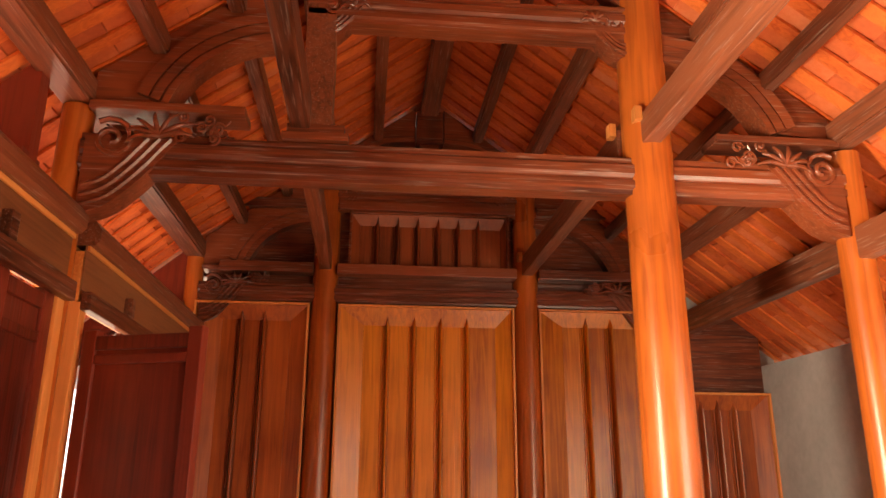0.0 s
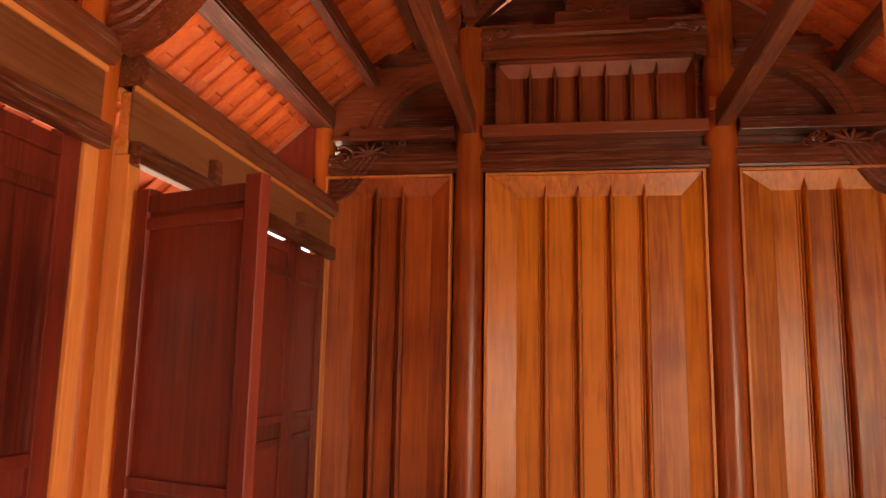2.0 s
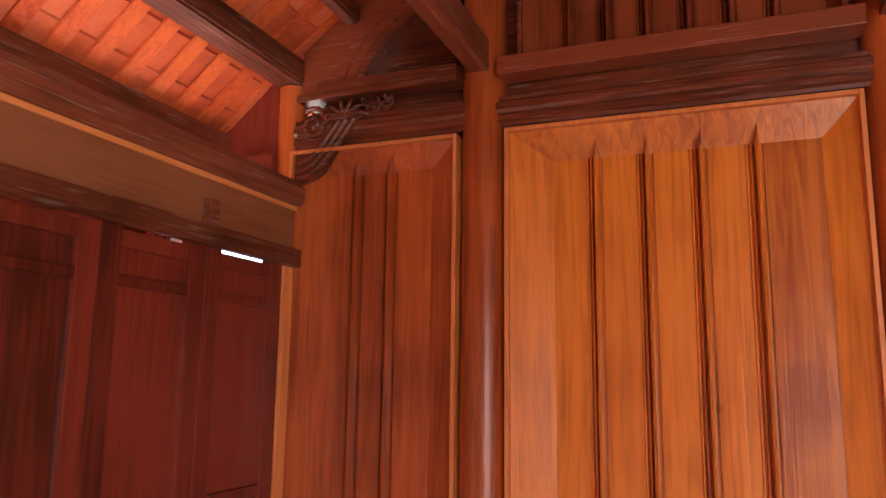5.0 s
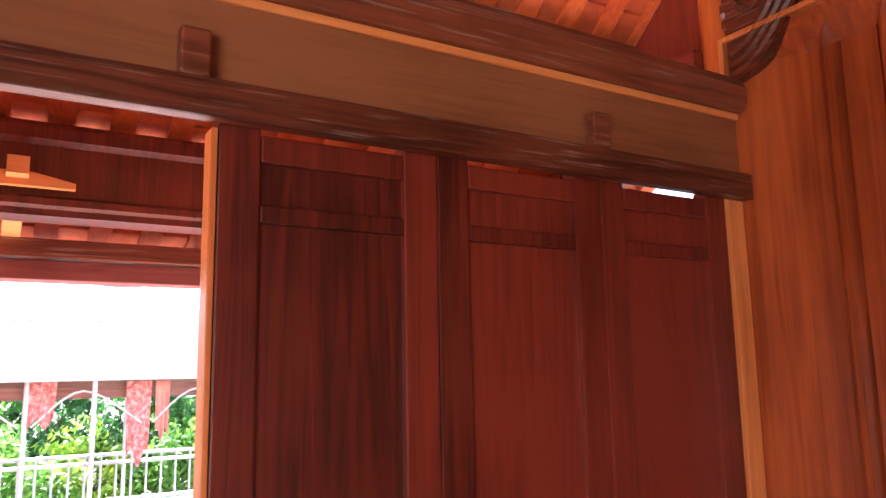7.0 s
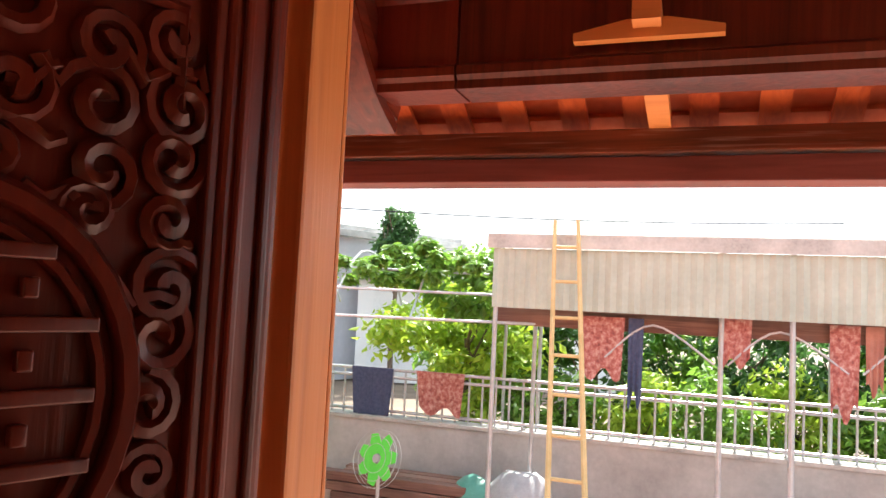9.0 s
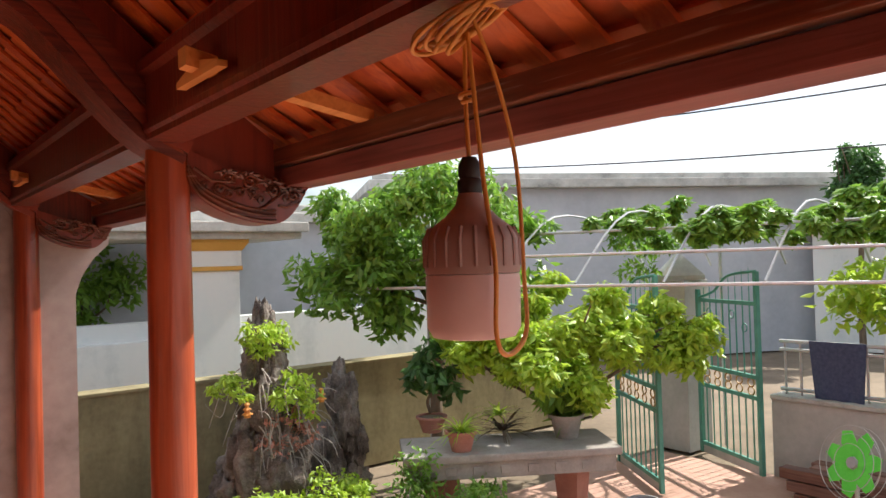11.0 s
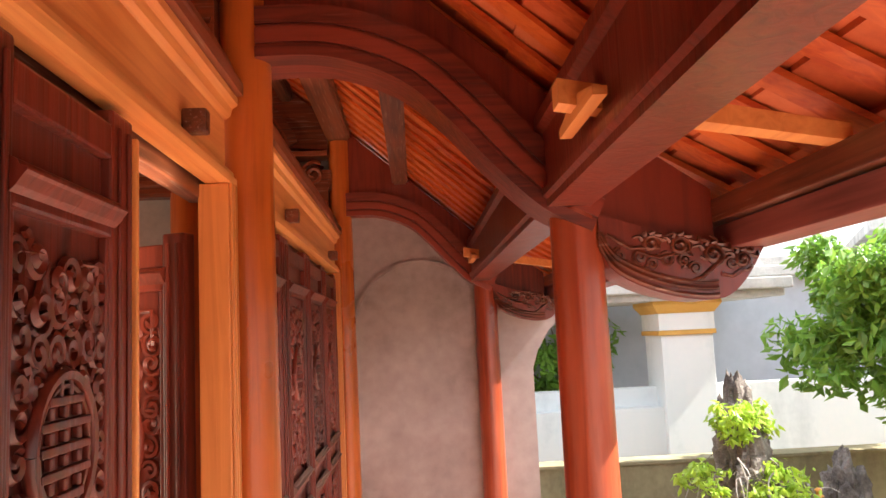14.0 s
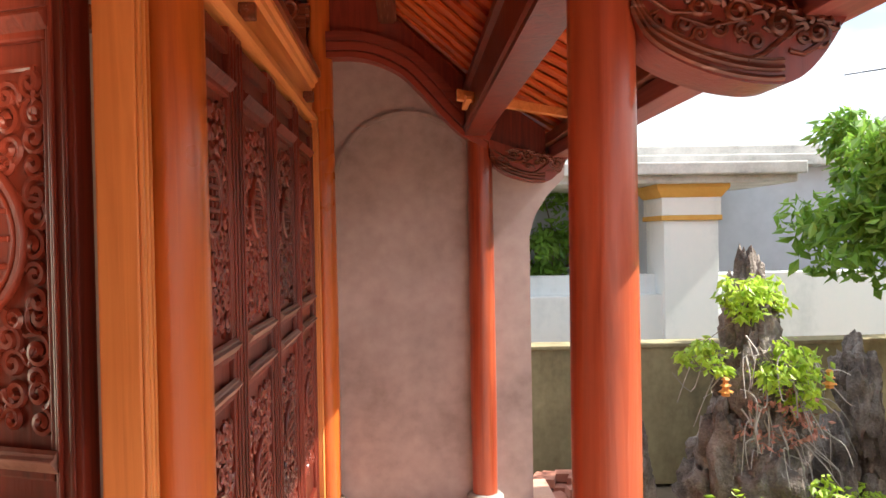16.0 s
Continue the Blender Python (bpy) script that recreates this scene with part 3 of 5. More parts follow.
def panelling(x0, x1, z0, z1, planks, material, name="wall_panel", label="glossy orange wooden wall panel with upright ribs", lean_left=0.14, lean_right=0.12, top=0.13):
    t = thing(name, label, "wall panel", group="wall panels")
    f = 0.018
    for a, b, c, d in ((x0, x0 + f, z0, z1), (x1 - f, x1, z0, z1), (x0 + f, x1 - f, z1 - f, z1)):
        part("edge_strip", boxed(a, b, GY - 0.03, GY + 0.05, c, d, 0.003), FRESH_Z if name == "wall_panel" else BEAM_X, t)
    # sloping borders, mitred at the corners
    xi0, xi1, zi = x0 + lean_left, x1 - lean_right, z1 - top
    for quad in (((x0 + f, z0), (xi0, z0), (xi0, zi), (x0 + f, z1 - f)), ((xi1, z0), (x1 - f, z0), (x1 - f, z1 - f), (xi1, zi)), ((xi0, zi), (xi1, zi), (x1 - f, z1 - f), (x0 + f, z1 - f))):
        bm = bmesh.new()
        inner = [(xi0, z0), (xi0, zi), (xi1, z0), (xi1, zi)]
        fr = [bm.verts.new((u, GY + (0.045 if (u, v) in inner else 0.0), v)) for u, v in quad]
        bk = [bm.verts.new((u, GY + 0.07, v)) for u, v in quad]
        bm.faces.new(fr)
        bm.faces.new(bk[::-1])
        for k in range(4):
            bm.faces.new((fr[k], bk[k], bk[(k + 1) % 4], fr[(k + 1) % 4]))
        bmesh.ops.recalc_face_normals(bm, faces=bm.faces)
        part("border", bm, material, t)
    w = (xi1 - xi0) / planks
    for k in range(planks):
        a, b = xi0 + k * w, xi0 + (k + 1) * w
        bm = bmesh.new()
        ribbed = [(a + 0.001, GY + 0.07), (a + 0.001, GY + 0.045), (b - 0.066, GY + 0.045), (b - 0.062, GY + 0.034), (b - 0.056, GY + 0.034), (b - 0.053, GY + 0.05), (b - 0.049, GY + 0.05), (b - 0.046, GY + 0.03), (b - 0.04, GY + 0.028), (b - 0.037, GY + 0.052), (b - 0.033, GY + 0.052), (b - 0.03, GY + 0.012), (b - 0.024, GY - 0.018), (b - 0.014, GY - 0.024), (b - 0.009, GY + 0.004), (b - 0.006, GY + 0.055), (b - 0.001, GY + 0.055), (b - 0.001, GY + 0.07)]
        flat = [(a + 0.001, GY + 0.07), (a + 0.001, GY + 0.045), (b - 0.001, GY + 0.045), (b - 0.001, GY + 0.07)]
        prism(bm, flat if k == planks - 1 else ribbed, "z", z0, zi)
        part("plank", bm, material, t)
        if k == planks - 1:
            continue
        # the rib runs out to a point on the sloping border
        bm = bmesh.new()
        v = [bm.verts.new(p) for p in ((b - 0.034, GY + 0.046, zi), (b - 0.024, GY - 0.018, zi), (b - 0.014, GY - 0.024, zi), (b - 0.005, GY + 0.046, zi), (b - 0.019, GY + 0.045 * (1 - 0.075 / top) - 0.004, zi + 0.075))]
        bm.faces.new((v[0], v[3], v[2], v[1]))
        for q in range(4):
            bm.faces.new((v[q], v[(q + 1) % 4], v[4]))
        bmesh.ops.recalc_face_normals(bm, faces=bm.faces)
        part("rib_end", bm, material, t)
    return t


panelling(-0.56, 0.79, 0.15, 2.76, 5, PANEL, lean_left=0.195, lean_right=0.14, top=0.15)
panelling(-1.62, -0.775, 0.15, 2.76, 3, PANEL_RED, label="glossy red-brown wooden wall panel with upright ribs", lean_left=0.2, lean_right=0.14)
panelling(0.985, 1.9, 0.15, 2.76, 3, PANEL, label="orange-brown wooden wall panel with upright ribs", lean_left=0.2)
panelling(2.05, 2.8, 0.15, 2.14, 4, PANEL_RED, label="low brown wooden wall panel beside the cement wall", lean_left=0.08, lean_right=0.14)
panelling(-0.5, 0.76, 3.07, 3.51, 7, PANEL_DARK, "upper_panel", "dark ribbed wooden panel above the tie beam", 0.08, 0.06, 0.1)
for z0, z1, d in ((2.985, 3.065, 0.15), (3.515, 3.585, 0.1)):
    for a, b in ((XF + 0.2, XL - 0.09), (XL + 0.09, XR - 0.09), (XR + 0.09, XB - 0.15)):
        t = thing("shelf_rail", "dark worn wooden rail above the wall panels", "rail", group="gable rails")
        part("rail", boxed(a, b, GY - d / 2, GY + 0.05, z0, z1), BEAM_X, t)
setting("sill_board", boxed(-1.6, 2.8, GY - 0.03, GY + 0.07, FZ, 0.15), BEAM_X, "dark wooden sill under the wall panels", "sill")
setting("gable_backing", box(boxed(-1.6, 2.8, GY + 0.071, GY + 0.09, 0.15, 2.8, 0), -1.5, 1.9, GY + 0.071, GY + 0.09, 2.8, 3.7, 0), BEAM_X, "dark boards behind the wall panels", "wall")

# ---- front of the house: lintels and door leaves ----
XD = -1.6


def carved_sheet(w, z0, z1, rng, round_r, tall):
    """Relief of the tall door panel: a round longevity emblem amid scrolls, on the local -x face."""
    bm = bmesh.new()
    cz = z0 + 0.41
    R = round_r
    ring = [(math.cos(a * math.pi / 16), tall * math.sin(a * math.pi / 16)) for a in range(33)]
    for r, th in ((R, 0.011), (R * 0.84, 0.006)):
        tube(bm, [(-0.012, w / 2 + r * u, cz + r * v) for u, v in ring], th, 6)
    prism(bm, [(w / 2 + R * u, cz + R * v) for u, v in ring[:-1]], "x", -0.008, 0.0)
    for k in (-2, -1, 0, 1, 2):
        half = (0.74, 0.8, 0.8, 0.8, 0.74)[k + 2] * R * (0.75 if abs(k) == 2 else 1)
        box(bm, -0.02, -0.008, w / 2 - half, w / 2 + half, cz + k * R * 0.36 - 0.006, cz + k * R * 0.36 + 0.006, 0.002)
    for k in (-1.5, -0.5, 0.5, 1.5):
        for q in (-0.45, 0, 0.45):
            box(bm, -0.018, -0.008, w / 2 + q * R - 0.006, w / 2 + q * R + 0.006, cz + k * R * 0.36 - 0.008, cz + k * R * 0.36 + 0.008, 0.002)
    for q in (-1, 1):
        for u in (-0.16, 0.16):
            box(bm, -0.018, -0.008, w / 2 + u * R - 0.005, w / 2 + u * R + 0.005, cz + q * R * 0.95 - 0.025, cz + q * R * 0.95 + 0.025, 0.002)
    spots = []
    z = z0 + 0.05
    while z < z1 - 0.03:
        for u in (0.08, 0.24, 0.4, 0.56, 0.72, 0.9):
            if ((u - 0.5) * w / R) ** 2 + ((z - cz) / (R * tall)) ** 2 > 1.22:
                spots.append((u * w + rng.uniform(-0.008, 0.008), z + rng.uniform(-0.015, 0.015), rng.uniform(0.024, 0.038)))
        z += 0.05
    scrolls(bm, spots, -0.005, rng, 0.01, "x")
    for pts in ([(0.03, z1 - 0.12), (0.03, z1 - 0.03), (w * 0.3, z1 - 0.03)], [(w - 0.03, z1 - 0.12), (w - 0.03, z1 - 0.03), (w * 0.7, z1 - 0.03)]):
        tube(bm, [(-0.006, u, v) for u, v in pts], 0.007, 5)
    return bm


LEAF_W = {}


def door_leaf(w, at, turn=0, open_label=False):
    """A tall door leaf, hinged at its local origin, spanning local y 0..w; the carved face looks along local -x."""
    label = "dark red carved wooden door leaf, opened inwards" if open_label else "dark red carved wooden door leaf, closed"
    if w in LEAF_W:
        ob = copy_thing(LEAF_W[w], pose(*at, 0, 0, turn))
        return tagged(ob, label)
    t = thing("door_leaf", label, "door", (0, 0, 0), "door leaves of the front")
    s, H, d = (0.065 if open_label else 0.09), 2.13, 0.024
    TR = 2.05 if open_label else 1.98
    part("stile", boxed(-d, d, 0, s, FZ + 0.05, H + 0.026), LEAF_WOOD, t)
    part("stile", boxed(-d, d, w - s, w, FZ + 0.05, H + 0.026), LEAF_WOOD, t)
    for z0, z1 in ((FZ + 0.05, 0.16), (1.04, 1.08), (1.16, 1.2), (TR - 0.04, TR), (H - 0.06, H)):
        part("rail", boxed(-d, d, s, w - s, z0, z1), LEAF_WOOD, t)
    for z0, z1 in ((1.065, 1.09), (1.185, 1.21), (TR - 0.015, TR + 0.01)):
        bm = bmesh.new()
        prism(bm, [(-0.042, z0 + 0.014), (-0.046, z0 + 0.018), (-0.046, z1 - 0.004), (-0.036, z1), (-0.034, z1 + 0.006), (-0.024, z1 + 0.012), (-0.024, z0 - 0.008), (-0.032, z0)], "y", s - 0.01, w - s + 0.01)
        if z0 > 1.5:
            part("ledge", bm, LEAF_WOOD, t)
        else:
            part("ledge", bm, LEDGE, t, "dusty moulded ledge")
    for z0, z1 in ((0.16, 1.04), (1.08, 1.16), (1.2, TR - 0.04), (TR, H - 0.06)):
        part("panel", boxed(-0.006, 0.008, s, w - s, z0, z1, 0), LEAF_WOOD, t)
    rng = random.Random(3)
    for z0, z1 in ((1.22, TR - 0.06), (0.3, 1.0)):
        bm = carved_sheet(w - 2 * s - 0.02, z0, z1, rng, 0.15 if open_label else 0.09, 1.05 if open_label else 1.12)
        bmesh.ops.translate(bm, vec=(-0.006, s + 0.01, 0), verts=bm.verts)
        smooth(part("carving", bm, LEAF_WOOD, t, "carved emblem and scrolls"), 60)
    for y0, y1 in ((s, s + 0.012), (w - s - 0.012, w - s)):
        part("bead", boxed(-0.02, -0.006, y0, y1, 1.2, TR - 0.04, 0.003), LEAF_WOOD, t)
    for y0 in (s * 0.28, s * 0.72, w - s * 0.28, w - s * 0.72):
        part("bead", boxed(-d - 0.006, -d, y0 - 0.005, y0 + 0.005, FZ + 0.05, H, 0.003), LEAF_WOOD, t)
    LEAF_W[w] = t
    t.matrix_basis = pose(*at, 0, 0, turn)
    return t


def front_bay(y0, y1, n, open_first):
    """Lintel, rails, jambs and leaves between two posts."""
    a, b = y0 + 0.085, y1 - 0.085
    lint = thing("lintel", "fresh orange wooden lintel board with moulded edges", "lintel", group="lintels")
    part("board", boxed(XD - 0.02, XD + 0.02, a, b, 2.235, 2.46), FRESH_Y, lint)
    bm = bmesh.new()
    prism(bm, [(XD - 0.02, 2.235), (XD - 0.05, 2.235), (XD - 0.05, 2.255), (XD - 0.042, 2.262), (XD - 0.04, 2.275), (XD - 0.03, 2.28), (XD - 0.02, 2.292)], "y", a, b)
    part("lower_moulding", bm, FRESH_Y, lint)
    bm = bmesh.new()
    prism(bm, [(XD - 0.02, 2.42), (XD - 0.035, 2.43), (XD - 0.04, 2.45), (XD - 0.055, 2.46), (XD - 0.055, 2.48), (XD - 0.02, 2.48)], "y", a, b)
    part("upper_moulding", bm, FRESH_Y, lint)
    bm = bmesh.new()
    prism(bm, [(XD - 0.07, 2.485), (XD - 0.07, 2.52), (XD - 0.05, 2.55), (XD - 0.03, 2.6), (XD + 0.05, 2.6), (XD + 0.08, 2.56), (XD + 0.08, 2.51), (XD + 0.06, 2.485)], "y", a, b)
    part("top_beam", bm, BEAM_Y, lint, "dark moulded beam")
    part("inner_board", boxed(XD + 0.0205, XD + 0.03, a, b, 2.285, 2.484, 0.003), FRESH_UNLIT, lint, "inner face of the lintel, fresh wood darkened for shade")
    part("inner_strip", boxed(XD + 0.0305, XD + 0.042, a, b, 2.462, 2.484, 0.003), FRESH_Y, lint, "pale edge strip")
    part("inner_rail", boxed(XD + 0.0305, XD + 0.075, a, b, 2.197, 2.278), BEAM_Y, lint, "dark inner rail")
    w = (b - a - 0.15) / n
    for yy in (a + 0.37, a + (b - a) * 0.705):
        part("peg", boxed(XD - 0.075, XD - 0.02, yy - 0.02, yy + 0.02, 2.28, 2.335, 0.008), BEAM_Y, lint, "dark square peg")
    for yy in (a + 0.075 + w, a + 0.075 + 3 * w):
        part("pivot_block", boxed(XD + 0.0305, XD + 0.07, yy - 0.03, yy + 0.03, 2.279, 2.38, 0.006), BEAM_Y, lint)
    jamb = thing("door_jamb", "fresh orange wooden door jamb with fluted edge", "jamb", group="jambs")
    for ya, yb, s in ((a, a + 0.072, 1), (b - 0.072, b, -1)):
        part("jamb_post", boxed(XD - 0.045, XD + 0.035, ya, yb, FZ + 0.06, 2.234, 0.005), FRESH_Z, jamb)
        for k in range(3):
            yc = ya + 0.014 + k * 0.022
            part("flute", boxed(XD - 0.054, XD - 0.045, yc, yc + 0.014, FZ + 0.06, 2.234, 0.004), FRESH_Z, jamb)
    sill = thing("door_sill", "dark wooden door sill", "sill", group="sills")
    part("sill", boxed(XD - 0.06, XD + 0.06, a, b, FZ, FZ + 0.08), BEAM_Y, sill)
    wide = 0.6
    if open_first:
        w = (b - a - 0.15 - wide) / (n - 1)
        # strip added in orange for the light on the first closed leaf's edge
        part("leaf_edge", boxed(XD - 0.03, XD + 0.03, a + 0.06 + wide, a + 0.073 + wide, FZ + 0.04, 2.19, 0.003), FRESH_Z, jamb, "orange strip painting the light on the leaf edge")
    w = round(w, 4)
    for k in range(n):
        yy = a + 0.075 + k * w + (wide - w if open_first and k else 0)
        if k == 0 and open_first:
            door_leaf(0.57, (XD + 0.065, yy - 0.03, -0.045), -110, True)
        else:
            door_leaf(w, (XD, yy, 0.06))


front_bay(TRUSS[1], TRUSS[0], 4, True)
front_bay(TRUSS[2], TRUSS[1], 4, True)
front_bay(TRUSS[3], TRUSS[2], 4, False)

# ---- veranda ----
for i, y in enumerate((5.75, 3.0, 0.90, -1.86)):
    if i != 1:
        post(XV, y, 0.072, 2.32, POST_OUT, "red-brown varnished veranda post, sunlit on one side", "veranda posts")
    t = thing("veranda_brace", "dark red curved veranda brace with grooved mouldings and carved end", "brace", (0, y, 0), "veranda braces")
    low = bez([(XF - 0.04, 2.6), (-1.9, 2.595), (-2.09, 2.525), (-2.22, 2.41), (-2.345, 2.27), (-2.47, 2.15), (XV - 0.03, 2.08)], 6)
    bm = bmesh.new()
    mid = ribbon(low, 0.07, 0.14)[:len(low)]
    prism(bm, mid + [(x, max(roof_z(x) - 0.03, z + 0.02)) for x, z in reversed(mid)], "y", -0.045, 0.035)
    part("board", bm, LEAF_WOOD, t)
    for wdt, a, b in MOULD:
        bm = bmesh.new()
        prism(bm, ribbon(low, a, b), "y", -0.095 * wdt - 0.02, 0.095 * wdt - 0.02)
        part("moulding", bm, VERANDA, t)
    if i == 1:
        continue
    # carved nose beyond the post
    lown = bez([(XV - 0.05, 2.03), (-2.66, 1.965), (-2.75, 1.915), (-2.86, 1.885), (-2.955, 1.885), (-3.02, 1.935), (-3.075, 2.02)], 5)
    bm = bmesh.new()
    prism(bm, lown + [(-2.9, 2.05), (-2.75, 2.085), (XV - 0.05, 2.13)], "y", -0.085, 0.06)
    nose = part("nose", bm, LEAF_WOOD, t)
    bm = bmesh.new()
    prism(bm, [(XV - 0.05, 2.125), (-2.75, 2.08), (-2.95, 2.045), (-2.95, 2.19), (XV - 0.05, 2.42)], "y", -0.04, 0.03)
    part("infill", bm, LEAF_WOOD, t, "dark plain board above the carved nose")
    bm = bmesh.new()
    rng = random.Random(40 + i)
    for yy in (-0.087, 0.062):
        for off in (0.012, 0.032, 0.048):
            tube(bm, [(x, yy, z + off) for x, z in lown[:20]], 0.007, 5)
        # stems that roll up into scrolls, with leaf fronds
        for x0, z0, x1, z1, r in ((-2.64, 2.07, -2.76, 2.04, 0.026), (-2.72, 2.02, -2.84, 2.03, 0.03), (-2.86, 1.93, -2.93, 2.005, 0.03), (-2.95, 1.95, -3.01, 1.985, 0.026)):
            line = [(x0, z0), ((x0 + x1) / 2, (z0 + z1) / 2 - 0.025)] + spiral(x1, z1, r, 1.5, 3.6, -1, 16)
            tube(bm, [(x, yy, z) for x, z in line], 0.006, 6, 0.01)
            for k in range(5):
                a = 0.4 + k * 0.55
                tip = (x1 + math.cos(a) * r * 2.1, min(z1 + math.sin(a) * r * 1.7, 2.06))
                tube(bm, bez([(x1 + math.cos(a) * r, yy, z1 + math.sin(a) * r), (x1 + math.cos(a + 0.3) * r * 1.6, yy * 1.08, z1 + math.sin(a + 0.3) * r * 1.2), (tip[0], yy, tip[1])], 4), 0.008, 5, 0.003)
        scrolls(bm, [(-2.68 - 0.042 * k + rng.uniform(-0.01, 0.01), 2.0 - 0.045 * (k / 8) + rng.uniform(-0.01, 0.03), rng.uniform(0.014, 0.024)) for k in range(9)], yy, rng, 0.007)
    smooth(part("carving", bm, BEAM_X, nose, "carved leaf scrolls"), 60)

t = thing("veranda_beam", "dark red moulded veranda beam with carved band", "beam")
for ya, yb in zip((6.3,) + TRUSS, TRUSS + (Y_END,)):
    bm = bmesh.new()
    prism(bm, [(-2.6, 2.15), (-2.48, 2.15), (-2.48, 2.17), (-2.47, 2.18), (-2.47, 2.2), (-2.485, 2.21), (-2.485, 2.36), (-2.465, 2.375), (-2.465, 2.41), (-2.48, 2.43), (-2.6, 2.43), (-2.6, 2.2), (-2.61, 2.19)], "y", yb + 0.003, ya - 0.003)
    part("length", bm, LEAF_WOOD, t)
t = thing("eave_beam", "dull red painted eave beam along the roof edge", "beam")
part("fascia", boxed(-3.1, -2.98, Y_END, 6.3, 2.02, 2.09, 0.005), EAVE, t)
part("batten", boxed(-3.04, -2.95, Y_END, 6.3, 2.095, 2.16, 0.005), BEAM_Y, t, "dark batten")
for yc in (3.69, 1.56, -1.22):
    t = thing("tie_tenon", "fresh orange wooden tenon with a cross wedge", "wedge", (0, yc, 0), "tenons")
    bm = bmesh.new()
    prism(bm, [(-2.4, 2.25), (-2.4, 2.3), (-2.97, 2.19), (-2.97, 2.155)], "y", -0.028, 0.028)
    part("tenon", bm, FRESH_Y, t)
    bm = bmesh.new()
    prism(bm, [(-0.15, 2.225), (0.15, 2.225), (0.15, 2.242), (0.04, 2.265), (-0.04, 2.265), (-0.15, 2.242)], "x", -2.462, -2.435)
    part("wedge", bm, FRESH_Y, t)

# end wall of the veranda with its arched frame
bm = bmesh.new()
arch = [(x, roof_z(x) - 0.03) for x in (-1.7, -2.1, -2.55)]
prism(bm, [(-2.86, -0.4), (-1.62, -0.4), (-1.62, 2.9)] + arch[1:3] + [(-3.08, 2.05), (-3.07, 1.91), (-2.97, 1.81), (-2.9, 1.7), (-2.86, 1.58)], "y", -2.08, -1.9)
setting("wall_veranda", bm, PLASTER, "raw grey-pink plastered end wall of the veranda", "wall")
t = thing("arch_moulding", "raised plaster strip outlining a blind arch", "moulding", kind="structure")
ac, ar, az = -2.147, 0.43, 1.89
outl = [(ac + ar, 0.0), (ac + ar, az)] + [(ac + ar * math.cos(a * math.pi / 20), az + 0.42 * math.sin(a * math.pi / 20)) for a in range(1, 20)] + [(ac - ar, az), (ac - ar, 0.0)]
inl = [(ac + (x - ac) * 0.945, z if z <= az else az + (z - az) * 0.94) for x, z in outl]
bm = bmesh.new()
for k in range(len(outl) - 1):
    q = (outl[k], outl[k + 1], inl[k + 1], inl[k])
    fr = [bm.verts.new((x, -1.885, z)) for x, z in q]
    bk = [bm.verts.new((x, -1.9, z)) for x, z in q]
    bm.faces.new(fr)
    for j in range(4):
        bm.faces.new((fr[j], bk[j], bk[(j + 1) % 4], fr[(j + 1) % 4]))
bmesh.ops.remove_doubles(bm, verts=bm.verts, dist=1e-5)
bmesh.ops.recalc_face_normals(bm, faces=bm.faces)
part("strip", bm, PLASTER, t)


# ---- hanging lamp ----
LX, LY = -2.53, 2.55
t = thing("hanging_lamp", "large ribbed rechargeable bulb lamp hanging on an orange cord", "lamp", (LX, LY, 0))
bm = bmesh.new()
lathe(bm, [(0.05, 1.597), (0.068, 1.6), (0.077, 1.615), (0.078, 1.69), (0.077, 1.702)], 32)
smooth(part("diffuser", bm, LAMP_MILK, t, "milky pink diffuser"))
bm = bmesh.new()
lathe(bm, [(0.077, 1.703), (0.079, 1.708), (0.078, 1.76), (0.07, 1.776), (0.045, 1.795), (0.026, 1.815), (0.02, 1.835)], 32)
body = smooth(part("body", bm, LAMP_GREY, t, "pinkish grey plastic housing"))
for k in range(20):
    a = k * math.pi / 10
    bm = bmesh.new()
    tube(bm, [(0.078 * math.cos(a), 0.078 * math.sin(a), 1.715), (0.0785 * math.cos(a), 0.0785 * math.sin(a), 1.758), (0.069 * math.cos(a), 0.069 * math.sin(a), 1.778)], 0.0035, 5)
    part("rib", bm, LAMP_GREY, body)
bm = bmesh.new()
lathe(bm, [(0.019, 1.835), (0.021, 1.84), (0.021, 1.855), (0.017, 1.86), (0.019, 1.865), (0.019, 1.88), (0.012, 1.895)], 20)
smooth(part("socket", bm, BLACK, t, "black rubber socket"))
rng = random.Random(8)
lines = [("cord", bez([(0, 0, 1.89), (0.004, 0, 2.0), (0.0, 0, 2.16)], 4)),
         ("cord_loop", bez([(0.0, 0.012, 2.14), (-0.05, 0.02, 2.02), (-0.088, 0.02, 1.88), (-0.088, 0.03, 1.7), (-0.06, 0.06, 1.605), (0.0, 0.08, 1.575), (0.03, 0.088, 1.61), (0.03, 0.09, 1.72), (0.015, 0.05, 1.86), (0.004, 0.01, 2.1)], 8)),
         ("cord_knot", [(0.012 * math.cos(a), 0.012 * math.sin(a), 1.985 + 0.002 * a) for a in np.linspace(0, 9, 30)])]
for k in range(8):
    r, ph, tl = rng.uniform(0.06, 0.095), rng.uniform(0, 6.3), rng.uniform(-0.5, 0.5)
    lines.append(("cord_coil", [(r * math.cos(a + ph), 0.6 * r * math.sin(a + ph) + 0.01 * k - 0.03, 2.12 + 0.05 * math.sin(a) * tl - 0.045 * math.cos(a + ph + 0.7)) for a in np.linspace(0, 6.3, 26)]))
for nm, pts in lines:
    bm = bmesh.new()
    tube(bm, pts, 0.0042, 6)
    smooth(part(nm, bm, CORD, t, "orange cord"), 70)


# ---- garden ----
GZ = -0.4


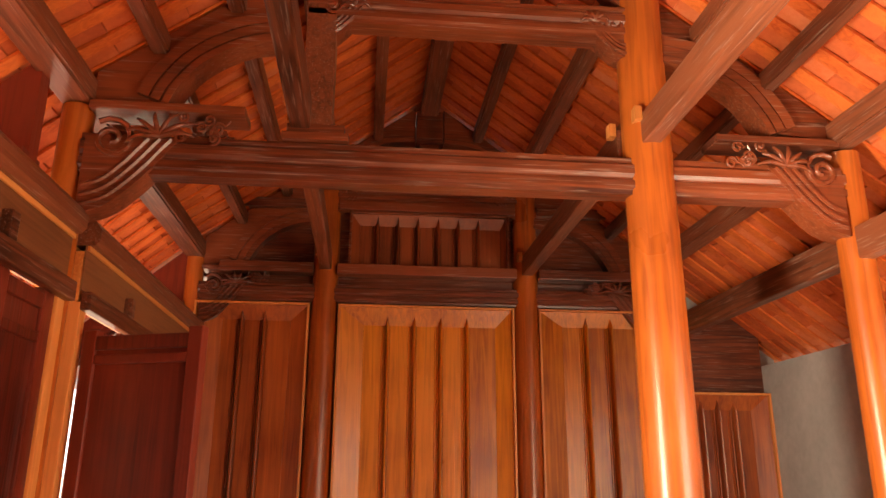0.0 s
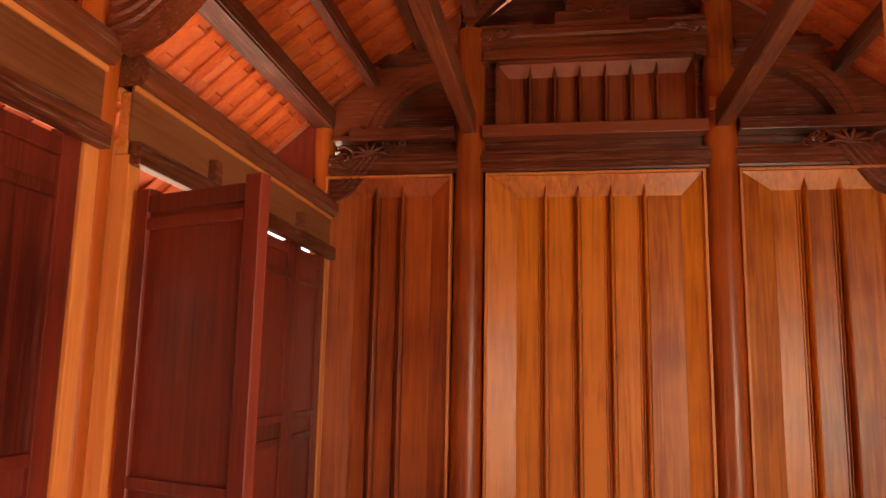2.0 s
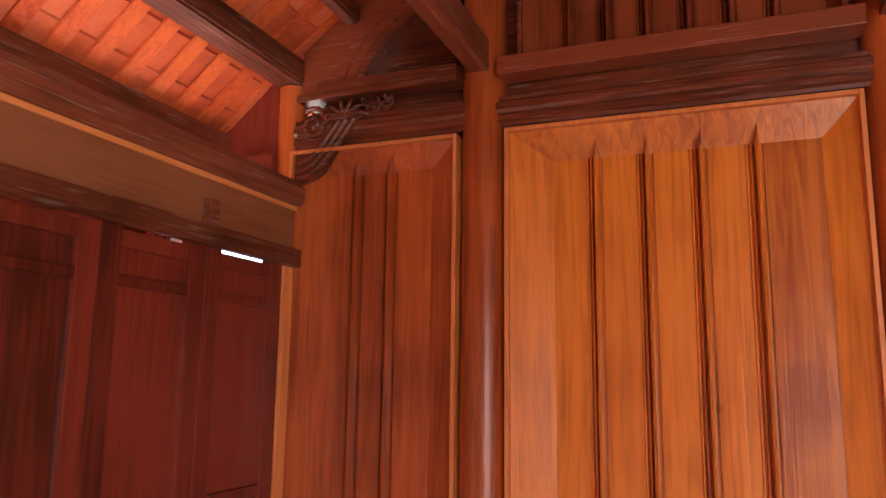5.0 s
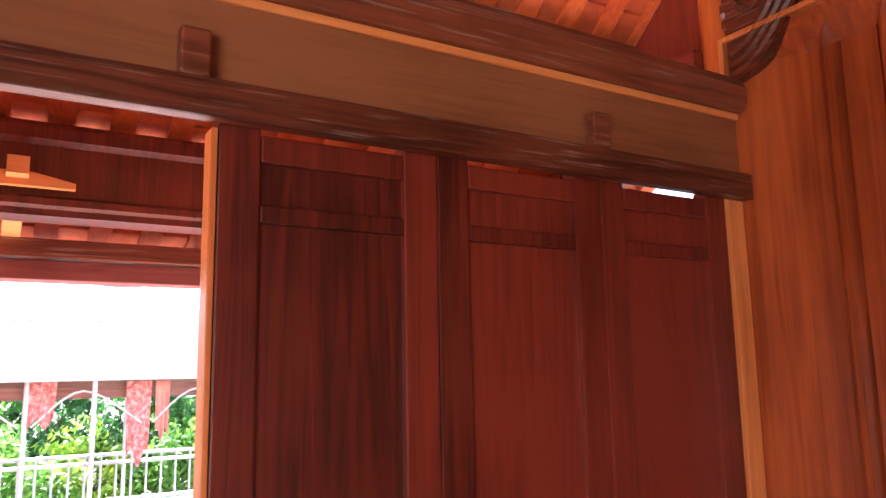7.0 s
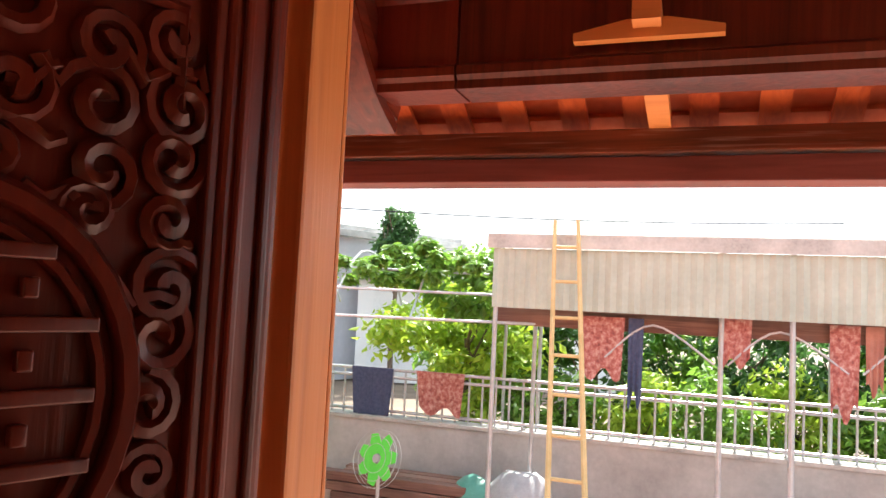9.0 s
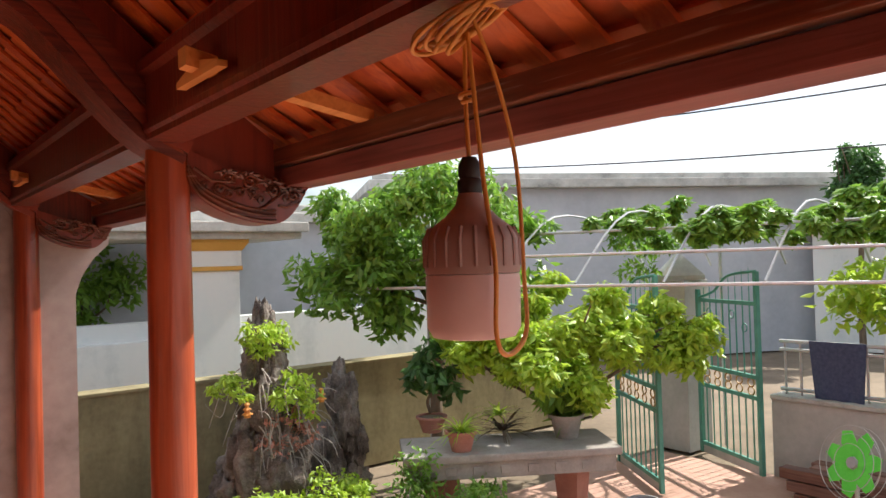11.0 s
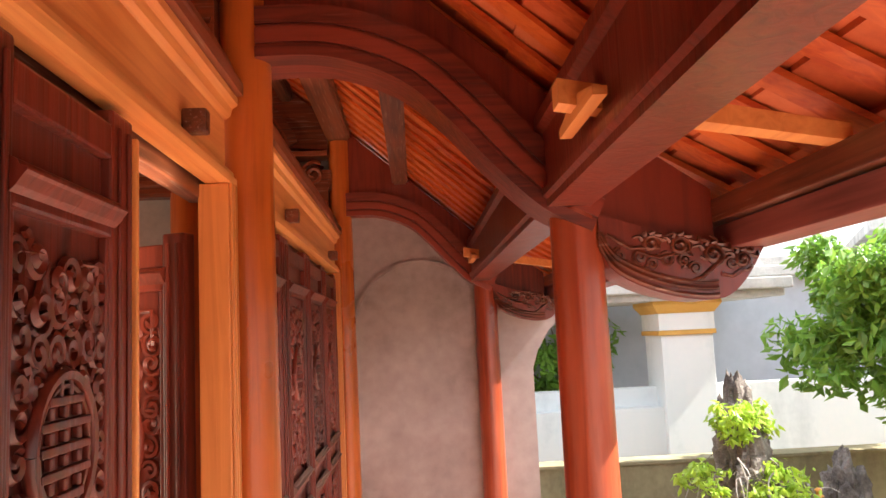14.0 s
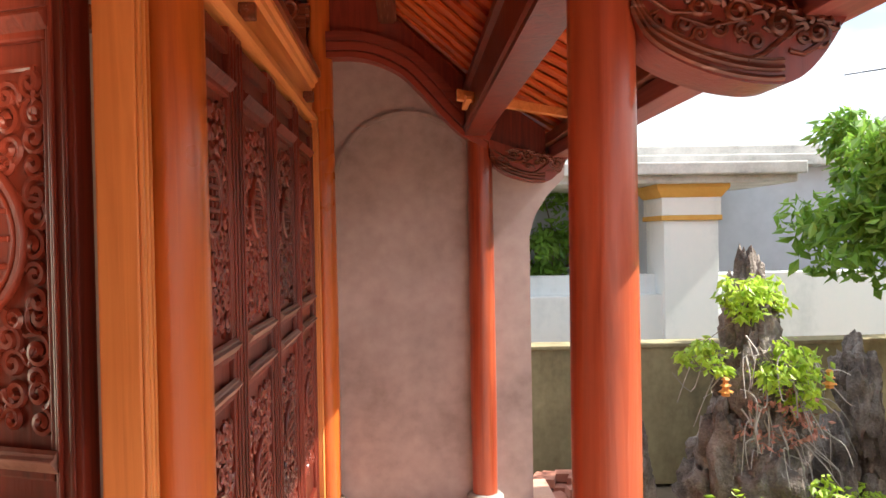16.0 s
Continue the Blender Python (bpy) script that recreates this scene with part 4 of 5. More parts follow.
def foliage(bm_data, center, radii, count, size, rng, clumps=26, droop=0.3):
    """Leaves in clumps spread over an uneven crown."""
    verts, faces = bm_data
    cs = []
    for _ in range(clumps):
        d = Vector((rng.gauss(0, 1), rng.gauss(0, 1), rng.gauss(0, 1))).normalized()
        f = rng.uniform(0.45, 1.08)
        cs.append((Vector((center[0] + d.x * radii[0] * f, center[1] + d.y * radii[1] * f, center[2] + d.z * radii[2] * f)), rng.uniform(0.22, 0.42) * min(radii)))
    for _ in range(count):
        c, r = rng.choice(cs)
        d = Vector((rng.gauss(0, 1), rng.gauss(0, 1), rng.gauss(0, 0.75))).normalized()
        p = c + d * r * rng.random() ** 0.4 * 1.2
        L = size * rng.uniform(0.6, 1.3)
        ax = Vector((rng.uniform(-1, 1), rng.uniform(-1, 1), rng.uniform(-0.8, 0.35) - droop)).normalized()
        sd = ax.cross(Vector((rng.uniform(-1, 1), rng.uniform(-1, 1), 1))).normalized() * L * 0.24
        nr = ax.cross(sd).normalized() * L * 0.1
        s = len(verts)
        verts += [tuple(p), tuple(p + ax * L * 0.45 + sd + nr), tuple(p + ax * L), tuple(p + ax * L * 0.45 - sd + nr)]
        faces += [(s, s + 1, s + 2), (s, s + 2, s + 3)]


def crown(parent, blobs, material, rng, name="crown"):
    data = ([], [])
    for center, radii, count, size in blobs:
        foliage(data, center, radii, count, size, rng)
    me = bpy.data.meshes.new(name)
    me.from_pydata(*([data[0]] + [[]] + [data[1]]))
    me.materials.append(material)
    ob = tagged(new(name, me), kind="stuff")
    ob.parent = parent
    return ob


def tree(name, label, base, height, blobs, material, trunk_r, seed, lean=(0, 0), category="tree"):
    rng = random.Random(seed)
    t = thing(name, label, category, base)
    bm = bmesh.new()
    top = (lean[0], lean[1], height)
    tube(bm, bez([(0, 0, 0), (lean[0] * 0.3 + 0.03, lean[1] * 0.3, height * 0.35), (lean[0] * 0.6 - 0.03, lean[1] * 0.6 + 0.03, height * 0.7), top], 5), trunk_r, 9, trunk_r * 0.55)
    smooth(part("trunk", bm, BARK, t))
    for c, r, _, _ in blobs:
        for _ in range(5):
            e = (c[0] + rng.uniform(-0.8, 0.8) * r[0], c[1] + rng.uniform(-0.8, 0.8) * r[1], c[2] + rng.uniform(-0.3, 0.7) * r[2])
            z = height * rng.uniform(0.55, 0.98)
            s = (lean[0] * z / height, lean[1] * z / height, z)
            m = tuple((a + b) / 2 + rng.uniform(-0.08, 0.08) for a, b in zip(s, e))
            bm = bmesh.new()
            tube(bm, bez([s, m, e], 4), trunk_r * 0.4, 6, trunk_r * 0.1)
            part("limb", bm, BARK, t)
    crown(t, blobs, material, rng)
    return t


tree("garden_tree", "leafy dark green garden tree beside the boundary wall", (-6.3, -2.5, GZ), 2.2,
     [((0.1, 0.0, 2.5), (1.0, 1.0, 0.8), 11000, 0.1), ((0.7, -0.2, 2.0), (0.5, 0.6, 0.5), 2600, 0.13), ((-0.75, 0.1, 2.25), (0.6, 0.6, 0.5), 2600, 0.13)], GREEN_LEAF, 0.07, 1)
tree("ornamental_tree", "low spreading bright green ornamental tree over a stone bench", (-6.6, -1.1, GZ), 1.35,
     [((0.35, 0.3, 1.5), (0.75, 0.75, 0.42), 12000, 0.09), ((-0.6, 0.55, 1.42), (0.55, 0.55, 0.32), 4200, 0.09), ((0.75, -0.3, 1.5), (0.45, 0.45, 0.26), 2400, 0.09)], LIME_LEAF, 0.06, 2)
tree("shrub", "dark leafy potted shrub on the stone bench", (-5.45, -1.5, 0.48), 0.3, [((0, 0, 0.35), (0.2, 0.2, 0.25), 350, 0.12)], DARK_LEAF, 0.015, 3, category="shrub")
for x, y, s, sd, m in ((-4.15, -0.55, 0.3, 4, LIME_LEAF), (-4.75, -0.75, 0.42, 5, GREEN_LEAF), (-3.75, -1.1, 0.32, 6, LIME_LEAF), (-4.4, -1.3, 0.3, 7, LIME_LEAF), (-5.0, -0.5, 0.3, 8, GREEN_LEAF)):
    tree("shrub", "small leafy garden shrub at the foot of the rockery", (x, y, GZ), 0.35, [((0, 0, 0.42), (s, s, s * 0.75), 1300, 0.055)], m, 0.015, sd, category="shrub")
tree("garden_tree", "green tree seen behind the end wall", (-3.9, -6.3, GZ), 1.7, [((0.2, 0, 2.1), (0.7, 0.6, 0.75), 2600, 0.14)], GREEN_LEAF, 0.05, 12)
tree("garden_tree", "sunlit tree beyond the courtyard railing", (-10.3, 0.9, GZ), 1.6, [((0, 0, 1.8), (0.95, 1.0, 1.0), 5000, 0.15)], LIME_LEAF, 0.06, 13)
for k in range(9):
    tree("garden_tree", "dense dark green hedge tree far behind the railing", (-12.2 + 0.4 * (k % 3), 0.4 + k * 1.0, GZ), 1.4, [((0, 0, 1.5), (0.75, 0.8, 0.85), 1700, 0.16)], DARK_LEAF if k % 3 else GREEN_LEAF, 0.05, 60 + k)
for k in range(6):
    tree("shrub", "sunlit green bush behind the courtyard railing", (-10.2 - 0.5 * (k % 2), 2.0 + k * 0.95, GZ), 0.7, [((0, 0, 0.9), (0.65, 0.6, 0.55), 1500, 0.14)], LIME_LEAF if k % 2 else GREEN_LEAF, 0.03, 30 + k, category="shrub")
tree("garden_tree", "tall green conifer top behind the far house", (-17.5, -3.2, GZ), 3.6, [((0, 0, 3.6), (0.6, 0.6, 0.9), 2500, 0.16)], DARK_LEAF, 0.07, 14)


def rock(name, label, base, h, r, seed, lobes=9):
    """A pitted, cleft standing rock."""
    rng = random.Random(seed)
    t = thing(name, label, "rock", base)
    for k in range(lobes):
        f = k / lobes
        bm = bmesh.new()
        bmesh.ops.create_icosphere(bm, subdivisions=4, radius=1)
        a = rng.uniform(0, 6.3)
        rr = r * (1 - 0.55 * f) * rng.uniform(0.38, 0.6)
        c = Vector((math.cos(a) * r * (1 - f) * 0.55, math.sin(a) * r * (1 - f) * 0.55, h * (0.12 + 0.82 * f)))
        hh = h * rng.uniform(0.16, 0.3)
        off = Vector((seed * 3.1, k * 1.7, 0))
        for v in bm.verts:
            d = noise.fractal(v.co * 1.4 + off, 0.9, 2.1, 5) * 0.42 + abs(noise.noise(v.co * 4 + off)) * -0.4 + noise.noise(v.co * 11 + off) * 0.1
            v.co *= 1 + d
            v.co = Vector((v.co.x * rr, v.co.y * rr, v.co.z * hh)) + c
            v.co.z = max(v.co.z, 0)
        smooth(part("boulder", bm, ROCK, t), 80)
    return t


rock("rockery", "tall pitted grey-brown rockery with trailing plants", (-4.2, -1.95, GZ), 1.62, 0.46, 3, 20)
rock("rockery", "dark pitted standing rock beside the rockery", (-5.05, -2.3, GZ), 1.3, 0.36, 5, 9)
rock("rockery", "small rough rock at the foot of the wall", (-3.5, -1.9, GZ), 0.85, 0.22, 9, 6)
tree("creeper", "light green creeper trailing over the rockery", (-4.2, -1.95, 0.8), 0.25,
     [((0.05, 0.1, 0.42), (0.22, 0.22, 0.14), 700, 0.06), ((-0.1, 0.3, -0.05), (0.2, 0.2, 0.2), 600, 0.06), ((0.35, 0.15, 0.05), (0.16, 0.16, 0.1), 300, 0.06)], LIME_LEAF, 0.012, 21, category="plant")
for k, (dx, dy, h) in enumerate(((-0.32, 0.3, 1.08), (0.28, 0.3, 1.05))):
    t = thing("garden_ornament", "tiny orange pagoda ornament on the rockery", "ornament", (-4.2 + dx, -1.95 + dy, GZ + h), "ornaments")
    bm = bmesh.new()
    for j in range(3):
        lathe(bm, [(0.025 - j * 0.005, j * 0.035), (0.025 - j * 0.005, j * 0.035 + 0.02), (0.045 - j * 0.01, j * 0.035 + 0.022), (0.02 - j * 0.004, j * 0.035 + 0.035)], 6)
    part("tower", bm, CORD, t)
t = thing("dry_creeper", "dry brown twigs and dead leaves trailing over the rockery", "plant", (-4.2, -1.95, GZ))
rng = random.Random(91)
for _ in range(46):
    bm = bmesh.new()
    a = rng.uniform(0.3, 2.9)
    r, z = rng.uniform(0.24, 0.38), rng.uniform(0.7, 1.4)
    x0, y0 = math.cos(a) * r, math.sin(a) * r
    pts = [(x0 * (1 + 0.22 * k) + rng.uniform(-0.04, 0.04), y0 * (1 + 0.16 * k) + rng.uniform(-0.03, 0.03), z - 0.1 * k * rng.uniform(0.3, 1.3)) for k in range(4)]
    tube(bm, bez(pts, 3), 0.006, 4, 0.002)
    part("twig", bm, STONE, t)
crown(t, [((0.0, 0.34, 0.95), (0.22, 0.12, 0.22), 260, 0.05)], CLAY, rng, "dead_leaves")
# boundary wall and brick pile
t = thing("boundary_wall", "mossy olive cement boundary wall with pale coping", "wall", kind="structure")
part("wall", boxed(-9.6, -2.86, -3.5, -3.3, GZ, 0.68, 0.004), OLIVE, t)
part("coping", boxed(-9.6, -2.86, -3.52, -3.28, 0.68, 0.71, 0.006), OLIVE, t)
rng = random.Random(4)
pile = thing("brick_pile", "untidy pile of red bricks by the wall", "bricks", (-3.25, -2.7, GZ))
first = None
for k in range(34):
    lay = k // 9
    m = pose(rng.uniform(-0.22, 0.22), rng.uniform(-0.2, 0.2), 0.033 + lay * 0.068, 0, 0, rng.uniform(-25, 25) + 90 * (k % 2))
    if first is None:
        first = part("brick", boxed(-0.1, 0.1, -0.05, 0.05, -0.03, 0.03, 0.004), BRICK, pile)
        first.matrix_basis = m
    else:
        again("brick", first, pile, m)

# stone bench with plant pots
t = thing("stone_bench", "long carved grey stone bench with orange-brown pedestals", "bench", (-5.6, -0.75, GZ))
t.rotation_euler.z = radians(148)
part("slab", boxed(-0.8, 0.8, -0.32, 0.32, 0.68, 0.74, 0.015), STONE, t)
part("apron", boxed(-0.76, 0.76, -0.29, 0.29, 0.56, 0.68, 0.01), STONE, t)
for k in range(7):
    part("boss", boxed(-0.7 + k * 0.2, -0.62 + k * 0.2, -0.3, -0.288, 0.59, 0.65, 0.004), STONE, t)
for x in (-0.5, 0.5):
    bm = bmesh.new()
    for y in (0,):
        lathe(bm, [(0.2, 0), (0.2, 0.06), (0.14, 0.1), (0.12, 0.3), (0.14, 0.5), (0.2, 0.56)], 4, (x, y, 0))
    part("pedestal", bm, CLAY, t)


def pot(at, r, h, material, label):
    t = thing("plant_pot", label, "pot", at, "plant pots")
    bm = bmesh.new()
    lathe(bm, [(r * 0.65, 0), (r * 0.95, h * 0.85), (r * 1.08, h * 0.86), (r * 1.08, h), (r * 0.95, h), (r * 0.9, h * 0.88)], 20)
    smooth(part("pot", bm, material, t))
    bm = bmesh.new()
    lathe(bm, [(r * 0.9, h * 0.84), (r * 0.88, h * 0.89)], 16)
    part("soil", bm, GROUND, t)
    return t


def spiky(at, n, L, material, label, seed):
    t = thing("spiky_plant", label, "plant", at)
    rng = random.Random(seed)
    bm = bmesh.new()
    for _ in range(n):
        a, e = rng.uniform(0, 6.3), rng.uniform(0.2, 1.2)
        l = L * rng.uniform(0.6, 1.1)
        d = Vector((math.cos(a), math.sin(a), 0))
        pts = [Vector((0, 0, 0)) + d * l * f * math.cos(e * 0.6) + Vector((0, 0, l * (math.sin(e) * f - 0.55 * f * f))) for f in (0, 0.35, 0.7, 1)]
        sd = Vector((-d.y, d.x, 0)) * 0.012
        row = [(bm.verts.new(p - sd * (1 - i / 3.2)), bm.verts.new(p + sd * (1 - i / 3.2))) for i, p in enumerate(pts)]
        for A, B in zip(row, row[1:]):
            bm.faces.new((A[0], A[1], B[1], B[0]))
    part("foliage", bm, material, t)


BT = GZ + 0.74
pot((-5.2, -0.8, BT), 0.11, 0.15, CLAY, "red-brown clay pot on the stone bench")
spiky((-5.2, -0.8, BT + 0.13), 60, 0.3, LIME_LEAF, "spider plant with striped narrow leaves in a pot", 1)
pot((-5.42, -1.45, BT), 0.12, 0.13, CLAY, "mauve plastic plant pot on the stone bench")
pot((-6.05, -0.55, BT), 0.13, 0.18, STONE, "grey stone pot with a cactus on the bench")
spiky((-5.7, -0.9, BT + 0.05), 70, 0.35, BARK, "dry brown heap of plant stems on the bench", 2)
spiky((-5.75, -1.0, BT + 0.15), 40, 0.25, LIME_LEAF, "pale green agave on the bench", 5)
tree("shrub", "green succulent bush in a stone pot", (-6.05, -0.55, BT + 0.16), 0.12, [((0, 0, 0.15), (0.2, 0.2, 0.14), 260, 0.14)], GREEN_LEAF, 0.012, 17, category="shrub")
for at, r, h, m in (((-5.35, -0.35, GZ), 0.15, 0.32, GREY_PLASTIC), ((-6.45, -0.15, GZ), 0.12, 0.26, GREY_PLASTIC), ((-6.0, 0.25, GZ), 0.1, 0.22, GREY_PLASTIC), ((-6.25, 0.3, GZ), 0.1, 0.2, GREY_PLASTIC)):
    pot(at, r, h, m, "worn grey plastic bucket on the ground")


# ---- gate, court wall and railing ----
def gate_leaf(at, turn, w=1.0):
    t = thing("gate_leaf", "turquoise painted iron gate leaf with gold rosettes", "gate", at, "gate leaves")
    t.rotation_euler.z = radians(turn)
    for x in (0, w):
        part("stile", boxed(x - 0.025, x + 0.025, -0.02, 0.02, 0.02, 1.95 if x else 1.75, 0.004), GREEN_METAL, t)
    for z in (0.1, 0.72, 0.92, 1.62):
        part("rail", boxed(0.025, w - 0.025, -0.016, 0.016, z, z + 0.04, 0.004), GREEN_METAL, t)
    part("kick_plate", boxed(0.025, w - 0.025, -0.006, 0.006, 0.02, 0.1, 0.002), STEEL, t)
    bar = None
    for k in range(1, 9):
        x = k * w / 9
        bm = bmesh.new()
        tube(bm, [(x, 0, 0.12), (x, 0, 0.74)], 0.008, 6)
        tube(bm, [(x, 0, 0.94), (x, 0, 1.63)], 0.008, 6)
        part("bar", bm, GREEN_METAL, t)
        bm = bmesh.new()
        zt = 1.62 + 0.3 * (k / 9) ** 0.8
        tube(bm, [(x, 0, 1.65), (x, 0, zt + 0.1)], 0.006, 6, 0.003)
        part("spike", bm, GREEN_METAL, t)
    bm = bmesh.new()
    tube(bm, bez([(0, 0, 1.66), (w * 0.3, 0, 1.74), (w * 0.55, 0, 1.9), (w, 0, 1.95)], 6), 0.014, 6)
    part("arch_bar", bm, GREEN_METAL, t)
    for k in range(5):
        bm = bmesh.new()
        for z in (0.8, 0.88):
            tube(bm, [(w * (k + 0.7) / 5.4 + 0.05 * math.cos(a), 0, z + 0.04 * math.sin(a)) for a in np.linspace(0, 6.283, 13)], 0.007, 5)
        part("rosette", bm, GOLD, t, "gold scroll rosette")
    for k in range(4):
        bm = bmesh.new()
        tube(bm, [(w * (k + 1) / 5 + 0.04 * math.cos(a), 0, 1.52 - 0.12 * (k % 2) + 0.04 * math.sin(a)) for a in np.linspace(0, 6.283, 13)], 0.006, 5)
        part("ring", bm, GREEN_METAL, t)
    return t


gate_leaf((-8.85, -1.2, GZ), 65)
gate_leaf((-7.9, -1.55, GZ), 58, 1.1)
t = thing("gate_pillar", "grey cement gate pillar with a pointed cap", "pillar", (-8.95, -1.5, GZ))
part("shaft", boxed(-0.22, 0.22, -0.22, 0.22, 0, 1.85, 0.01), GREY_WALL, t)
bm = bmesh.new()
lathe(bm, [(0.33, 1.85), (0.33, 1.9), (0.02, 2.15)], 4)
part("cap", bm, GREY_WALL, t)
t = thing("court_wall", "low grey cement courtyard wall", "wall", kind="structure")
part("wall", boxed(-8.75, -8.55, -0.25, 9, GZ, 0.34, 0.006), GREY_WALL, t)
part("coping", boxed(-8.78, -8.52, -0.25, 9, 0.34, 0.38, 0.006), SLAB, t)
t = thing("railing", "grey painted metal railing on the courtyard wall", "railing")
for z in (0.43, 0.8, 0.88):
    bm = bmesh.new()
    tube(bm, [(-8.65, -0.2, z), (-8.65, 9, z)], 0.018, 6)
    part("rail", bm, STEEL, t)
bm = bmesh.new()
tube(bm, [(0, 0, 0.38), (0, 0, 0.88)], 0.012, 6)
first = None
for k in range(62):
    m = Matrix.Translation((-8.65, -0.15 + k * 0.147, 0))
    if first is None:
        first = part("baluster", bm, STEEL, t)
        first.matrix_basis = m
    else:
        again("baluster", first, t, m)


def cloth(at, w, h, material, label, seed, turn=90):
    rng = random.Random(seed)
    t = thing("hanging_cloth", label, "cloth", at, "laundry")
    t.rotation_euler.z = radians(turn)
    bm = bmesh.new()
    n, m = 10, 8
    for s in (0.0, 0.012):
        grid = [[bm.verts.new((w * (i / n - 0.5) * (1 - 0.15 * j / m), s + 0.02 * math.sin(i * 1.7 + seed) * j / m, -h * j / m * (1 - 0.12 * math.sin(i * 0.9 + seed)))) for i in range(n + 1)] for j in range(m + 1)]
        for j in range(m):
            for i in range(n):
                bm.faces.new((grid[j][i], grid[j][i + 1], grid[j + 1][i + 1], grid[j + 1][i]))
    smooth(part("fabric", bm, material, t), 80)


cloth((-8.6, 0.35, 0.9), 0.5, 0.6, DENIM, "navy trousers drying over the railing", 1)
cloth((-8.6, 1.15, 0.9), 0.55, 0.42, RED_CLOTH, "red patterned cloth drying over the railing", 2)
cloth((-7.6, 2.98, 1.6), 0.37, 0.5, RED_CLOTH, "red patterned garment hanging under the shed roof", 3)
cloth((-7.6, 3.26, 1.6), 0.13, 0.7, DENIM, "navy garment hanging under the shed roof", 4)
cloth((-7.6, 4.07, 1.65), 0.24, 0.38, RED_CLOTH, "faded pink cloth hanging under the shed roof", 5)
cloth((-7.6, 4.87, 1.63), 0.22, 0.7, RED_CLOTH, "long patterned garment hanging under the shed roof", 6)
cloth((-7.6, 5.08, 1.63), 0.13, 0.5, CLAY, "plain orange-brown cloth hanging under the shed roof", 7)

# ---- shed with corrugated edge, ladder ----
t = thing("shed", "open metal shed with a grey corrugated sheet edge", "shed", (0, 0, 0))
bm = bmesh.new()
prof = []
y = 2.0
k = 0
while y < 8:
    prof.append((-7.45 + (0.012 if k % 2 else -0.012), y))
    y += 0.05
    k += 1
prism(bm, prof + [(a - 0.01, b) for a, b in reversed(prof)], "z", 1.64, 2.17)
part("edge_sheet", bm, SHEET, t)
bm = bmesh.new()
prism(bm, [(-7.42, 2.171), (-7.42, 2.3), (-9.3, 2.5), (-9.3, 2.45), (-7.5, 2.2)], "y", 1.95, 8)
part("roof", bm, SLAB, t, "grey sheet roof")
part("inner_beam", boxed(-7.75, -7.68, 2.0, 8, 1.48, 1.66, 0.004), LEDGE, t, "brown wooden inner beam")
for x, yy in ((-7.49, 2.03), (-7.6, 3.95), (-8.2, 2.25), (-7.49, 4.48), (-8.1, 4.55), (-7.49, 6.4), (-9.2, 2.1), (-9.2, 5.0)):
    bm = bmesh.new()
    tube(bm, [(x, yy, GZ), (x, yy, 2.2)], 0.022, 8)
    part("pole", bm, STEEL, t)
for k in range(4):
    bm = bmesh.new()
    tube(bm, bez([(-7.6, 3.0 + k * 1.0, 1.25), (-7.6, 3.4 + k, 1.55), (-7.6, 3.9 + k, 1.25)], 6), 0.01, 5)
    part("hoop", bm, STEEL, t)
lad = thing("bamboo_ladder", "yellow bamboo ladder leaning on the shed", "ladder", (0, 0, 0))
for s in (-1, 1):
    bm = bmesh.new()
    tube(bm, [(-6.3, 2.95 + s * 0.15, GZ), (-7.4, 2.66 + s * 0.1, 2.42)], 0.025, 8, 0.018)
    part("rail", bm, BAMBOO, lad)
for k in range(9):
    f = (k + 0.6) / 9.4
    x, yc, z, hw = -6.3 - 1.1 * f, 2.95 - 0.29 * f, GZ + 2.82 * f, 0.16 - 0.05 * f
    bm = bmesh.new()
    tube(bm, [(x, yc - hw, z), (x, yc + hw, z)], 0.015, 6)
    part("rung", bm, BAMBOO, lad)
for at, r, m, lab in (((-8.0, 2.2, GZ), 0.32, GREY_PLASTIC, "pale stuffed sack by the courtyard wall"), ((-8.1, 4.6, GZ), 0.3, STEEL, "bluish plastic sack by the courtyard wall"), ((-8.1, 1.75, GZ), 0.25, GREEN_METAL, "green plastic sack by the courtyard wall")):
    t = thing("sack", lab, "sack", at, "sacks")
    bm = bmesh.new()
    bmesh.ops.create_icosphere(bm, subdivisions=3, radius=r)
    for v in bm.verts:
        v.co *= 1 + 0.25 * noise.noise(v.co * 4 + Vector(at))
        v.co.z = max(v.co.z * 0.9 + r * 0.7, 0)
    smooth(part("bag", bm, m, t), 80)

# ---- fan and logs ----
t = thing("standing_fan", "small pedestal fan with bright green blades", "fan", (-7.3, 1.05, GZ))
bm = bmesh.new()
lathe(bm, [(0.2, 0), (0.19, 0.03), (0.05, 0.05), (0.018, 0.06), (0.016, 0.5)], 18)
part("stand", bm, STEEL, t)
hub = new("head")
hub.parent = t
hub.matrix_basis = Matrix.Translation((0.05, 0, 0.62)) @ pose(0, 0, 0, 0, 75, -20)
for k in range(7):
    a = k * 2 * math.pi / 7
    bm = bmesh.new()
    o = [(0.04, -0.03), (0.12, -0.07), (0.22, -0.05), (0.24, 0.03), (0.16, 0.06), (0.05, 0.03)]
    prism(bm, [(u * math.cos(a) - v * math.sin(a), u * math.sin(a) + v * math.cos(a)) for u, v in o], "z", -0.003, 0.003)
    part("blade", bm, FAN_GREEN, hub)
bm = bmesh.new()
for r in (0.26, 0.2, 0.13):
    for z in (-0.03, 0.035):
        tube(bm, [(r * math.cos(a), r * math.sin(a), z) for a in np.linspace(0, 6.283, 25)], 0.003, 4)
part("guard", bm, STEEL, hub)
bm = bmesh.new()
